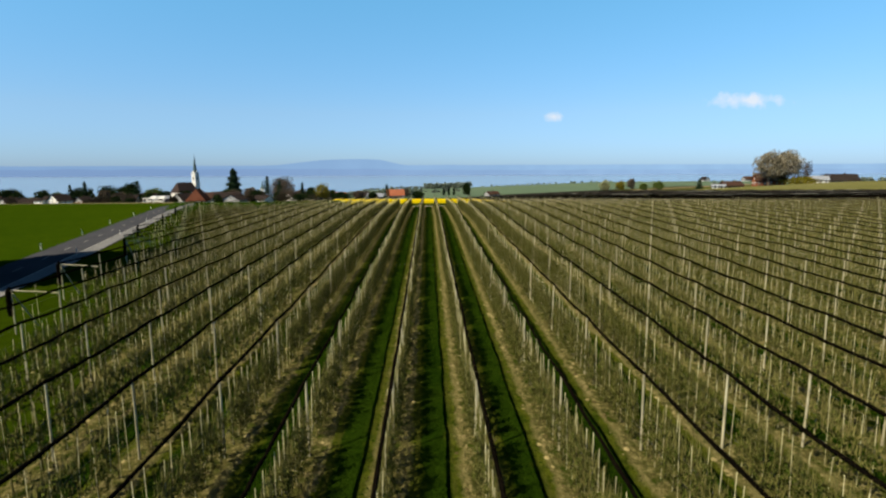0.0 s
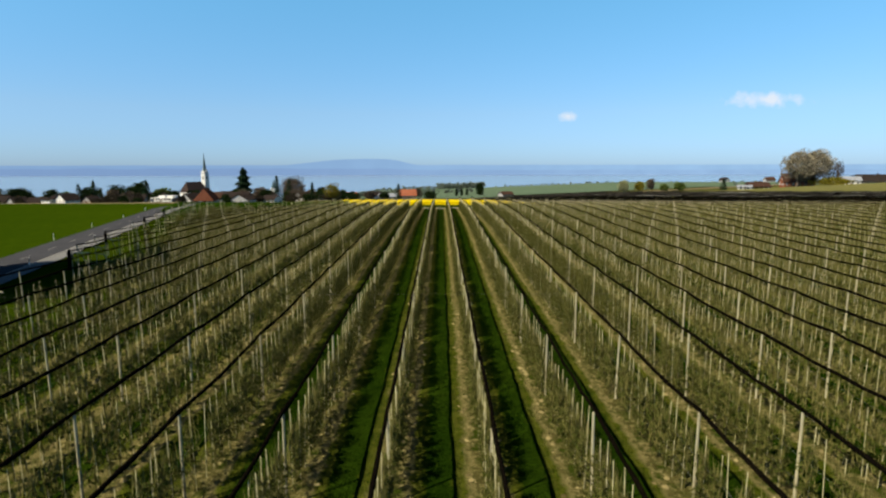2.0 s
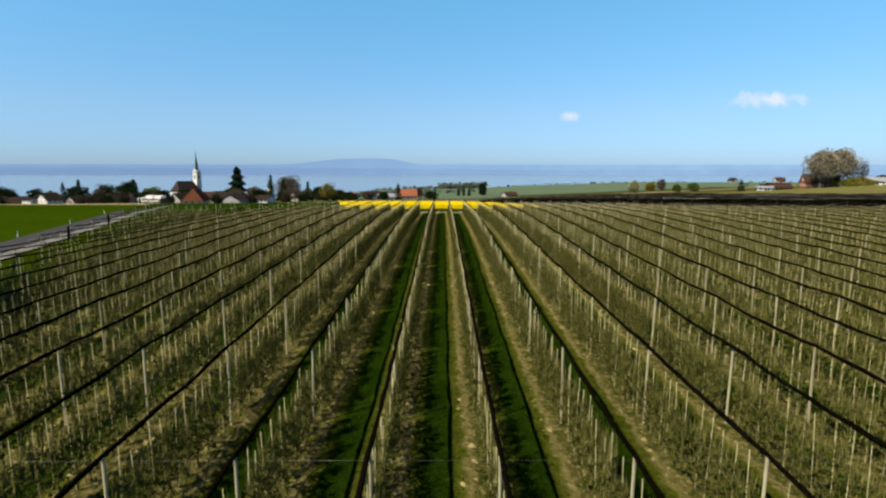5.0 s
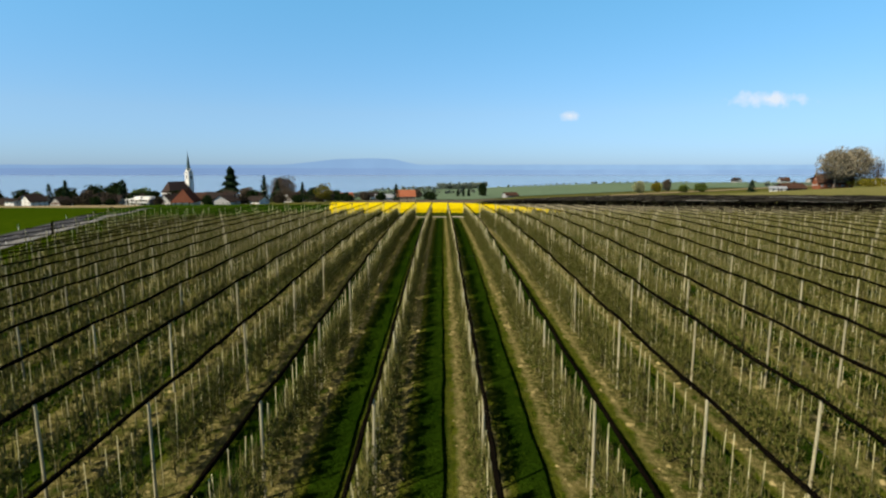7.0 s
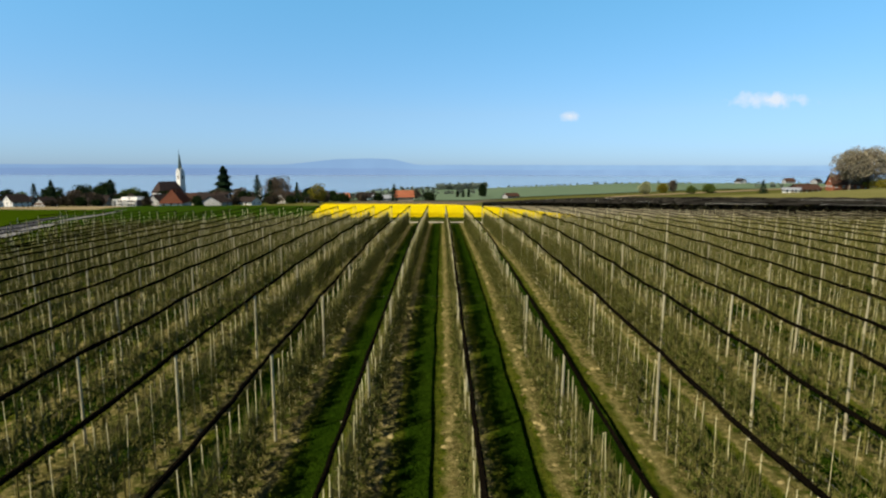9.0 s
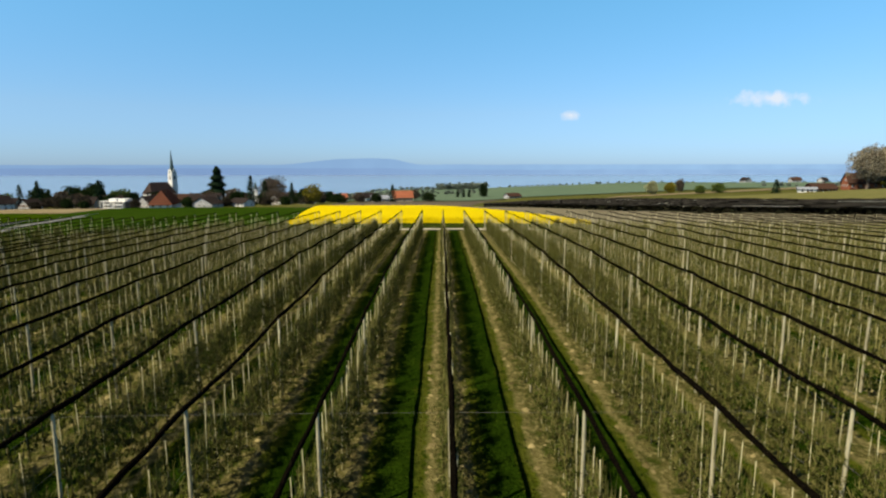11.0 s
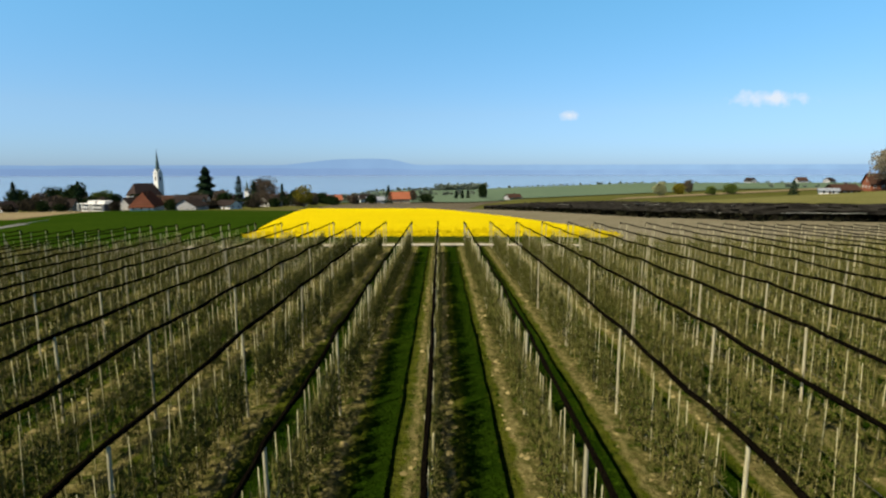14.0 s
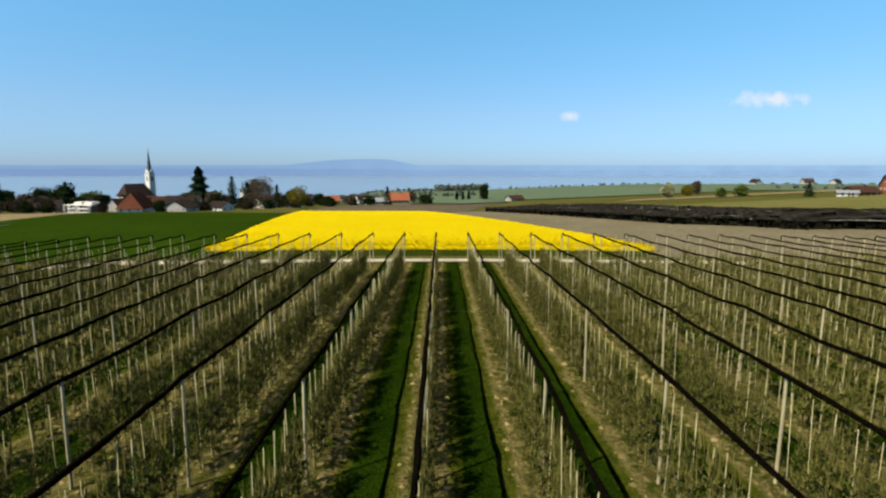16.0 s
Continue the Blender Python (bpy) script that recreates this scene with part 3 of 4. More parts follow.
# apple trees: slender spindles on pale stakes, just coming into leaf
def tri_tube(V, F, a, b, r0, r1, sides=3):
    a, b = np.array(a, float), np.array(b, float)
    t = (b - a) / np.linalg.norm(b - a)
    u = np.cross(t, (0, 0, 1) if abs(t[2]) < 0.9 else (1, 0, 0))
    u /= np.linalg.norm(u)
    w = np.cross(t, u)
    n = len(V)
    for p, r in ((a, r0), (b, r1)):
        if r == 0:
            V.append(p)
        else:
            for k in range(sides):
                V.append(p + r * (math.cos(k * math.tau / sides) * u + math.sin(k * math.tau / sides) * w))
    for k in range(sides):
        k2 = (k + 1) % sides
        if r1 == 0:
            F.append((n + k, n + k2, n + sides))
        else:
            F.append((n + k, n + k2, n + sides + k2))
            F.append((n + k, n + sides + k2, n + sides + k))


def stake_arrays(h=3.12):
    V, F = [], []
    tri_tube(V, F, (0, 0, -0.15), (0, 0, h), 0.0128, 0.0115, 4)
    n = len(V)
    F += [(n - 4, n - 3, n - 2), (n - 4, n - 2, n - 1)]
    return np.array(V), np.array(F)


def tree_arrays(seed, branches, twigs, leaves, whips, leaf=0.09, wide=0.028):
    """Wood and leaves of one spindle tree: bushy up to head height, with a few bare whips above."""
    rng = random.Random(seed)
    V, F = [], []
    top = 2.35 + 0.4 * rng.random()
    bend = [(0.06, 0.02, -0.05), (0.07 + 0.04 * rng.uniform(-1, 1), 0.04 * rng.uniform(-1, 1), 1.1), (0.06, 0.03, top)]
    tri_tube(V, F, bend[0], bend[1], 0.035, 0.024, 4)
    tri_tube(V, F, bend[1], bend[2], 0.024, 0.006, 4)
    tips = []
    for i in range(branches):
        z = 0.3 + (top - 0.7) * ((i + rng.random()) / branches) ** 1.1
        az = 2.399 * i + rng.uniform(-0.5, 0.5)
        ln = (0.66 - 0.17 * z) * rng.uniform(0.75, 1.2)
        rise = rng.uniform(-0.05, 0.5)
        a = (0.07, 0.02, z)
        b = (0.07 + ln * math.cos(az) * 0.5, 0.02 + 1.25 * ln * math.sin(az), z + rise * ln)
        tri_tube(V, F, a, b, 0.016, 0)
        tips.append((a, b))
    LV, LF = [], []
    for i in range(twigs):
        a, b = rng.choice(tips)
        s = rng.uniform(0.2, 1.0)
        p = np.array([a[j] + s * (b[j] - a[j]) for j in range(3)])
        q = p + np.array((rng.uniform(-0.16, 0.16), rng.uniform(-0.2, 0.2), rng.uniform(0.05, 0.38)))
        az = rng.uniform(0, math.pi)
        n = len(V)
        V += [p, p + np.array((wide * math.cos(az), wide * math.sin(az), 0.0)), q]
        F.append((n, n + 1, n + 2))
    for i in range(whips):
        p = np.array((rng.uniform(-0.14, 0.2), rng.uniform(-0.42, 0.42), rng.uniform(1.2, top - 0.3)))
        q = p + np.array((rng.uniform(-0.08, 0.08), rng.uniform(-0.1, 0.1), rng.uniform(0.45, 0.95)))
        az = rng.uniform(0, math.pi)
        n = len(V)
        V += [p, p + np.array((wide * math.cos(az), wide * math.sin(az), 0.1)), q]
        F.append((n, n + 1, n + 2))
    for i in range(leaves):
        a, b = rng.choice(tips)
        s = rng.uniform(0.25, 1.05)
        p = np.array([a[j] + s * (b[j] - a[j]) for j in range(3)]) + np.array([rng.uniform(-0.1, 0.1), rng.uniform(-0.1, 0.1), rng.uniform(-0.08, 0.16)])
        d1 = np.array([rng.uniform(-1, 1) for _ in range(3)])
        d1 *= leaf / np.linalg.norm(d1)
        d2 = np.cross(d1, (rng.uniform(-1, 1), rng.uniform(-1, 1), 0.5))
        d2 *= 0.8 * leaf / (np.linalg.norm(d2) + 1e-6)
        n = len(LV)
        LV += [p, p + d1 + 0.5 * d2, p + d1 - 0.5 * d2]
        LF.append((n, n + 1, n + 2))
    return np.array(V), np.array(F), np.array(LV), np.array(LF)


STAKE_V, STAKE_F = stake_arrays()
RICH = [tree_arrays(s, 22, 400, 340, 40) for s in range(8)]
PLAIN = [tree_arrays(50 + s, 12, 115, 100, 26, 0.14, 0.05) for s in range(6)]
SPARE = [tree_arrays(90 + s, 6, 36, 30, 14, 0.23, 0.09) for s in range(6)]
STEP = 0.74
NEAR_ROWS, NEAR_FROM, NEAR_TO = (-1, 0), 30.0, 160.0


def tree_spots(k):
    rng = random.Random(900 + k)
    x, y = SPACING * k, row_start(k) + 1.6
    while y < ROW_END - 6.0:
        yield x + rng.uniform(-0.05, 0.05), y + rng.uniform(-0.08, 0.08), rng
        y += STEP


def orchard_trees():
    """The nearest trees one by one, all the others joined."""
    wood, leaf = [], []
    for i, (V, F, LV, LF) in enumerate(RICH):
        w = arrays("apple_tree", V, F, [M_TWIG])
        l = arrays("leaves", LV, LF, [M_LEAF])
        wood.append(w.data)
        leaf.append(l.data)
        bpy.data.objects.remove(w)
        bpy.data.objects.remove(l)
    s = arrays("stake", STAKE_V, STAKE_F, [M_STAKE])
    stake = s.data
    bpy.data.objects.remove(s)
    VV, FF, MM, base = [], [], [], 0
    for k in ROWS:
        bank = RICH if -3 <= k <= 3 else PLAIN if -11 <= k <= 11 else SPARE
        stands = post_places(k)
        for x, y, rng in tree_spots(k):
            z, v, turn, size = gz(x, y), rng.randrange(len(bank)), rng.choice((0, 180)) + rng.uniform(-22, 22), rng.uniform(0.93, 1.04)
            lean = (rng.uniform(-2, 2), rng.uniform(-2, 2))
            tall = rng.uniform(0.93, 1.05) if rng.random() > 0.1 else rng.uniform(0.85, 0.93)
            beside = rng.uniform(-0.06, 0.06)
            near_post = min(abs(y - p) for p in stands) < 0.33
            gap = near_post or rng.random() < (0.03 if k > -8 else max(0.05, 1.25 - (y - row_start(k)) / 20))
            if k in NEAR_ROWS and NEAR_FROM <= y <= NEAR_TO:
                if near_post:
                    continue
                ob = new("apple_tree", wood[v])
                ob.matrix_basis = pose(x, y, z, 0, 0, turn) @ Matrix.Diagonal((size, size, size, 1))
                tagged(ob, "slender young apple tree in bud, tied to a pale stake", "apple tree", "apple trees in the rows")
                a = new("leaves", leaf[v])
                a.parent = ob
                b = new("stake", stake)
                b.parent = ob
                b.matrix_basis = pose(beside * math.cos(radians(turn)) / size, -beside * math.sin(radians(turn)) / size, 0, *lean) @ Matrix.Diagonal((1 / size, 1 / size, tall / size, 1))
                tagged(b, "pale wooden stake")
                continue
            c, sn = math.cos(radians(turn)) * size, math.sin(radians(turn)) * size
            R = np.array(((c, -sn, 0), (sn, c, 0), (0, 0, size)))
            L = np.array(pose(0, 0, 0, *lean).to_3x3()) @ np.diag((1, 1, tall))
            V, F, LV, LF = bank[v]
            o = np.array((x, y, z))
            for pts, tri, mi, rot in ((STAKE_V, STAKE_F, 0, L), (V, F, 1, R), (LV, LF, 2, R)):
                if (gap and (mi or near_post or (k <= -8 and v % 3))) or (k <= -10 and v % 2 and not mi):
                    continue
                VV.append(pts @ rot.T + o + (np.array((beside, 0, 0)) if mi == 0 else 0.0))
                FF.append(tri + base)
                MM.append(np.full(len(tri), mi))
                base += len(pts)
    ob = arrays("apple_trees", np.concatenate(VV), np.concatenate(FF), [M_STAKE, M_TWIG, M_LEAF], np.concatenate(MM))
    tagged(ob, "rows of slender apple trees in bud on pale stakes", "apple trees", kind="stuff")


orchard_trees()


def scatter_tufts():
    """Uneven grass in the alleys and clods on the bare strips near the flight line."""
    rng = np.random.default_rng(5)
    n = 26000
    k = rng.integers(-6, 7, n)
    off = rng.uniform(0.8, 2.7, n)
    x, y = SPACING * k + off, rng.uniform(14, 163, n)
    z = ground(x, y) + 0.02
    VV, FF, base = [], [], 0
    for s in range(3):
        az, r, h = rng.uniform(0, 6.28, n), rng.uniform(0.03, 0.08, n), rng.uniform(0.03, 0.09, n)
        dx, dy = np.cos(az) * r, np.sin(az) * r
        lx, ly = rng.uniform(-0.08, 0.08, n), rng.uniform(-0.08, 0.08, n)
        P = np.stack((np.column_stack((x + dx, y + dy, z)), np.column_stack((x - dx, y - dy, z)), np.column_stack((x + lx, y + ly, z + h))), 1).reshape(-1, 3)
        VV.append(P)
        FF.append(np.arange(3 * n).reshape(-1, 3) + base)
        base += 3 * n
    tagged(arrays("alley_grass", np.concatenate(VV), np.concatenate(FF), [M_GRASSBLADE]), "short uneven green grass in the alleys", "grass", kind="stuff")
    n = 15000
    k = rng.integers(-7, 8, n)
    x, y = SPACING * k + rng.choice((-1, 1), n) * np.clip(rng.normal(0.55, 0.17, n), 0.0, 0.85), rng.uniform(14, 162, n)
    z = ground(x, y) + 0.02
    size = rng.uniform(0.03, 0.10, n) * rng.choice((1, 1, 1.8), n)
    ring = np.array([(math.cos(a), math.sin(a)) for a in np.arange(5) * math.tau / 5])
    P = np.zeros((n, 6, 3))
    for i in range(5):
        j = rng.uniform(0.7, 1.3, n)
        P[:, i] = np.column_stack((x + ring[i, 0] * size * j, y + ring[i, 1] * size * j, z - 0.01))
    P[:, 5] = np.column_stack((x + size * rng.uniform(-0.3, 0.3, n), y, z + size * rng.uniform(0.5, 0.9, n)))
    F = np.array([(i, (i + 1) % 5, 5) for i in range(5)])
    FF = (F[None] + 6 * np.arange(n)[:, None, None]).reshape(-1, 3)
    tagged(arrays("soil_clods", P.reshape(-1, 3), FF, [M_CLOD]), "dry crumbly soil clods under the rows", "soil", kind="stuff")


scatter_tufts()


# ---- rape field in flower ----
def rape_field():
    """A waist-high stand in yellow flower, with its green stems at the edge."""
    a, b, c, d = [np.array(p, float) for p in ((-27.5, 168.7), (27, 168.7), (-6, 335), (-63, 347))]
    nu, nv = 110, 260
    u, v = np.meshgrid(np.linspace(0, 1, nu + 1), np.linspace(0, 1, nv + 1) ** 1.3)
    u, v = u.ravel()[:, None], v.ravel()[:, None]
    p = (1 - u) * (1 - v) * a + u * (1 - v) * b + u * v * c + (1 - u) * v * d
    rng = np.random.default_rng(3)
    wave = np.array([noise.noise((q[0] * 0.25, q[1] * 0.25, 0)) * 0.10 + noise.noise((q[0] * 1.1, q[1] * 1.1, 4)) * 0.09 for q in p])
    z = ground(p[:, 0], p[:, 1]) + 1.22 + wave + rng.uniform(-0.05, 0.05, len(p))
    n = len(p)
    rim = np.concatenate((np.arange(nu + 1), nu + (nu + 1) * np.arange(1, nv + 1), n - 2 - np.arange(nu), (nu + 1) * np.arange(nv - 1, 0, -1)))
    verts = [np.column_stack((p, z))]
    for drop, out in ((0.42, 0.05), (1.25, 0.02)):
        q = p[rim] + rng.uniform(-0.12, 0.12, (len(rim), 2))
        verts.append(np.column_stack((q, z[rim] - drop)))
    i = (np.arange(nv)[:, None] * (nu + 1) + np.arange(nu)[None, :]).ravel()
    tris = [np.column_stack((i, i + 1, i + nu + 2)), np.column_stack((i, i + nu + 2, i + nu + 1))]
    mats = [np.zeros(2 * len(i), int)]
    m = len(rim)
    r2 = np.roll(np.arange(m), -1)
    top, mid, low = rim, n + np.arange(m), n + m + np.arange(m)
    for hi, lo, mi in ((top, mid, 0), (mid, low, 1)):
        tris += [np.column_stack((hi, lo, lo[r2])), np.column_stack((hi, lo[r2], hi[r2]))]
        mats.append(np.full(2 * m, mi))
    ob = arrays("rape_field", np.concatenate(verts), np.concatenate(tris), [M_YELLOW, M_STEM], np.concatenate(mats))
    tagged(ob, "dense rape field in bright yellow flower", "rape field", kind="stuff")
    n = 9000
    x, y = rng.uniform(-28.5, 26.8, n), 168.6 + rng.exponential(3.0, n)
    z = ground(x, y) + 1.2 + rng.uniform(-0.45, 0.22, n)
    s = rng.uniform(0.05, 0.12, n)
    P = np.zeros((n, 4, 3))
    for i, (cx, cz) in enumerate(((-1, 0), (1, 0), (0, 1.3), (0, -0.9))):
        P[:, i] = np.column_stack((x + cx * s, y + rng.uniform(-0.06, 0.06, n), z + cz * s))
    F = np.array(((0, 1, 2), (0, 3, 1)))
    tagged(arrays("rape_blossom", P.reshape(-1, 3), (F[None] + 4 * np.arange(n)[:, None, None]).reshape(-1, 3), [M_YELLOW]), "loose yellow rape blossoms at the field edge", "blossom", kind="stuff")


rape_field()


def leaf_cloud(centres, radii, count, size, rng, flat=0.6):
    """Small leaf clumps spread through lobes of a crown, denser near their skins."""
    V = np.zeros((count, 4, 3))
    idx = rng.integers(0, len(centres), count)
    d = rng.normal(size=(count, 3))
    d /= np.linalg.norm(d, axis=1)[:, None]
    r = rng.uniform(0.45, 1.0, count) ** 0.5
    c = np.asarray(centres)[idx] + d * np.asarray(radii)[idx] * r[:, None]
    a = rng.normal(size=(count, 3))
    a /= np.linalg.norm(a, axis=1)[:, None]
    b = np.cross(a, rng.normal(size=(count, 3)))
    b /= np.linalg.norm(b, axis=1)[:, None]
    s = size * rng.uniform(0.5, 1.2, count)[:, None]
    V[:, 0], V[:, 1], V[:, 2], V[:, 3] = c - a * s, c + b * s * flat, c + a * s, c - b * s * flat
    F = np.array(((0, 1, 2), (0, 2, 3)))
    return V.reshape(-1, 3), (F[None] + 4 * np.arange(count)[:, None, None]).reshape(-1, 3)


# ---- the other orchard, under black nets ----
def netted_row(points, seed):
    rng = random.Random(seed)
    ob = thing("netted_row", Matrix.Identity(4), "fruit row under a black net on dark posts", "netted row", "black netted rows")
    bm = bmesh.new()
    rows, s = [], 0.0
    for (x0, y0), (x1, y1) in zip(points, points[1:]):
        ln = math.hypot(x1 - x0, y1 - y0)
        ux, uy = (x1 - x0) / ln, (y1 - y0) / ln
        n = max(3, int(ln / 2.2))
        for i in range(n):
            px, py = x0 + ux * ln * i / n, y0 + uy * ln * i / n
            s += ln / n
            g = gz(px, py)
            dip = 0.3 * abs(math.sin(s / 8 * math.pi))
            wide = rng.uniform(0.8, 1.15)
            rows.append([bm.verts.new((px - uy * side * wide, py + ux * side * wide, g + h + dip * 0.5 + rng.uniform(-0.12, 0.12)))
                         for side, h in ((-0.85, 1.5), (-0.8, 1.9), (-0.35, 2.25), (0, 2.4), (0.35, 2.25), (0.8, 1.9), (0.85, 1.5))])
    for a, b in zip(rows, rows[1:]):
        for j in range(6):
            if rng.random() < 0.93:
                bm.faces.new((a[j], b[j], b[j + 1], a[j + 1]))
    part("net", bm, M_NETROOF, ob, "black hail net hung over the row")
    gen = np.random.default_rng(seed)
    legs = list(zip(points, points[1:]))
    for (x0, y0), (x1, y1) in legs:
        ln = math.hypot(x1 - x0, y1 - y0)
        n = int(ln / 0.8)
        s = gen.uniform(0, 1, n)
        px, py = x0 + s * (x1 - x0), y0 + s * (y1 - y0)
        spots = np.column_stack((px, py, ground(px, py) + gen.uniform(0.4, 1.7, n)))
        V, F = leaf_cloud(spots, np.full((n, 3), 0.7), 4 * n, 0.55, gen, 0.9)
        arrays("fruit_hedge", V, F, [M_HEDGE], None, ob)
        at = rng.uniform(0, 6)
        while at < ln - 4:
            run = min(ln - at, rng.uniform(6, 26))
            pts, high = [], rng.uniform(0.9, 2.5)
            for i in range(5):
                q = (at + run * i / 4) / ln
                qx, qy = x0 + q * (x1 - x0), y0 + q * (y1 - y0)
                pts.append((qx + rng.uniform(-0.4, 0.4), qy - 1.0, gz(qx, qy) + high + rng.uniform(-0.12, 0.12)))
            part("net_edge", pipe(bmesh.new(), pts, rng.uniform(0.02, 0.05), 4), M_NETEDGE, ob, "pale edge rope of the net")
            at += run + rng.uniform(1, 7)
        for i in range(int(ln / 9) + 1):
            px, py = x0 + (x1 - x0) * 9 * i / ln, y0 + (y1 - y0) * 9 * i / ln
            p = new("post", DARK_POST)
            p.parent = ob
            p.matrix_basis = pose(px, py, gz(px, py), 0, 0, rng.uniform(0, 360)) @ Matrix.Diagonal((1, 1, 0.73, 1))


DARK_POST = POST.copy()
DARK_POST.materials.clear()
DARK_POST.materials.append(M_NET)
# Hedge leaves painted nearly black to carry the shade of the nets.
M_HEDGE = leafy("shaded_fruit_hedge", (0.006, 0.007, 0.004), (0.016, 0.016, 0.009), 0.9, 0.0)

for i in range(9):
    s = i / 8
    netted_row([(a[0] + s * (b[0] - a[0]), a[1] + s * (b[1] - a[1])) for a, b in zip(NET_NEAR, NET_FAR)], 300 + i)


# ---- trees ----
def broadleaf(x, y, h, w, mat, label, seed, count=1500, size=0.75, trunk=0.25, twigs=0):
    rng = np.random.default_rng(seed)
    ob = thing("broadleaf_tree", pose(x, y, gz(x, y) - 0.2), label, "tree", "broadleaf trees")
    bm = bmesh.new()
    pipe(bm, [(0, 0, 0), (0.02 * w, 0, h * 0.22), (0, 0.02 * w, h * 0.5), (0, 0, h * 0.82)], [0.028 * h, 0.021 * h, 0.013 * h, 0.003 * h], 7)
    centres, radii = [], []
    limbs = 9
    for i in range(limbs):
        az = 2.4 * i + rng.uniform(-0.4, 0.4)
        z = h * (trunk + (0.86 - trunk) * (i + 0.5) / limbs)
        out = 0.5 * w * math.sin(math.pi * min(0.95, 0.22 + 0.75 * (z / h - trunk) / (1 - trunk))) * rng.uniform(0.45, 0.72)
        tip = (out * math.cos(az), out * math.sin(az), z + 0.06 * h)
        pipe(bm, [(0, 0, z - 0.16 * h), (tip[0] * 0.55, tip[1] * 0.55, z - 0.03 * h), tip], [0.011 * h, 0.007 * h, 0.002 * h], 5)
        centres.append(tip)
        radii.append((w * rng.uniform(0.24, 0.34), w * rng.uniform(0.24, 0.34), h * rng.uniform(0.14, 0.21)))
    centres.append((0, 0, h * 0.84))
    radii.append((w * 0.26, w * 0.26, h * 0.15))
    for i in range(twigs):
        c, r = centres[i % len(centres)], radii[i % len(centres)]
        a = Vector((c[0] * 0.6, c[1] * 0.6, c[2] - 0.1 * h))
        b = Vector(c) + Vector((rng.uniform(-1, 1) * r[0], rng.uniform(-1, 1) * r[1], rng.uniform(-0.3, 1) * r[2]))
        pipe(bm, [a, (a + b) / 2 + Vector((0, 0, 0.02 * h)), b], [0.005 * h, 0.0035 * h, 0.001 * h], 3, False)
    part("trunk", bm, M_BARK2, ob)
    V, F = leaf_cloud(centres, radii, count, size, rng)
    mid = h * (trunk + 1) / 2
    V2, F2 = leaf_cloud([(0, 0, mid), (0.08 * w, 0, mid * 0.85)], [(w * 0.40, w * 0.40, (h - mid) * 0.86)] * 2, count, size, rng)
    arrays("crown", np.concatenate((V, V2)), np.concatenate((F, F2 + len(V))), [mat], None, ob)


def conifer(x, y, h, w, mat, label, seed, count=900, column=False):
    rng = np.random.default_rng(seed)
    ob = thing("conifer_tree", pose(x, y, gz(x, y) - 0.2), label, "conifer", "conifers")
    part("trunk", pipe(bmesh.new(), [(0, 0, 0), (0, 0, h * 0.5), (0, 0, h * 0.97)], [0.02 * h, 0.013 * h, 0.003 * h], 6), M_BARK2, ob)
    t = rng.uniform(0, 1, count) ** (1.0 if column else 1.5)
    z = h * (0.06 + 0.94 * t)
    prof = np.minimum(1, 4 * t + 0.4) * (1 - t) ** 0.35 if column else (1 - t) ** 0.65 * (0.78 + 0.22 * np.sin(t * 34 + rng.uniform(0, 6)))
    az = rng.uniform(0, math.tau, count)
    lump = 1 + 0.22 * np.sin(3 * az + 7 * t + seed)
    r = 0.5 * w * prof * lump * rng.uniform(0.55, 1.0, count) + 0.1
    c = np.column_stack((r * np.cos(az), r * np.sin(az), z - 0.1 * r))
    out = np.column_stack((np.cos(az), np.sin(az), np.full(count, -0.35 if not column else 0.9)))
    sidev = np.column_stack((-np.sin(az), np.cos(az), rng.uniform(-0.3, 0.3, count)))
    s = (0.035 * h + 0.25) * rng.uniform(0.6, 1.2, count)[:, None]
    V = np.stack((c - out * s, c + sidev * s * 0.55, c + out * s, c - sidev * s * 0.55), 1).reshape(-1, 3)
    F = (np.array(((0, 1, 2), (0, 2, 3)))[None] + 4 * np.arange(count)[:, None, None]).reshape(-1, 3)
    arrays("crown", V, F, [mat], None, ob)


M_NAVETILE = surface("old_nave_tiles", (0.036, 0.026, 0.024), (0.05, 0.035, 0.031), (0.026, 0.02, 0.019), 0.2, 3.0, 0.8, 0, 0.5, 0.05)
M_FARMTILE = surface("rust_roof_tiles", (0.092, 0.036, 0.022), (0.118, 0.047, 0.029), (0.07, 0.028, 0.019), 0.2, 3.0, 0.8, 0, 0.5, 0.05)
L_GREEN = leafy("dark_green_leaves", (0.0084, 0.0163, 0.0056), (0.0163, 0.0279, 0.0084))
L_FRESH = leafy("fresh_green_leaves", (0.045, 0.0713, 0.015), (0.075, 0.0975, 0.0225))
L_YELLOW = leafy("yellow_green_leaves", (0.09, 0.0844, 0.0101), (0.135, 0.1125, 0.0141))
L_BARE = leafy("bare_brown_twigs", (0.0495, 0.0382, 0.027), (0.0765, 0.0607, 0.0428))
L_DARKBARE = leafy("dark_bare_twigs", (0.021, 0.0182, 0.0126), (0.0385, 0.0322, 0.0224))
L_BUD = leafy("budding_brown_crown", (0.1476, 0.1296, 0.0891), (0.214, 0.1903, 0.1386))
L_FIR = leafy("dark_fir_needles", (0.008, 0.0176, 0.0096), (0.016, 0.0304, 0.0144), 0.7, 0.1)
L_BLOOM = leafy("pale_blossom", (0.1575, 0.1732, 0.0735), (0.2362, 0.2362, 0.1417))
# Distance haze is mixed into these pale far leaf colours.
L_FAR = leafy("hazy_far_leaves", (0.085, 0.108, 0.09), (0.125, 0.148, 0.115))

conifer(-196, 540, 34.0, 23, L_FIR, "tall dark broad conifer above the village roofs", 1, 9000)
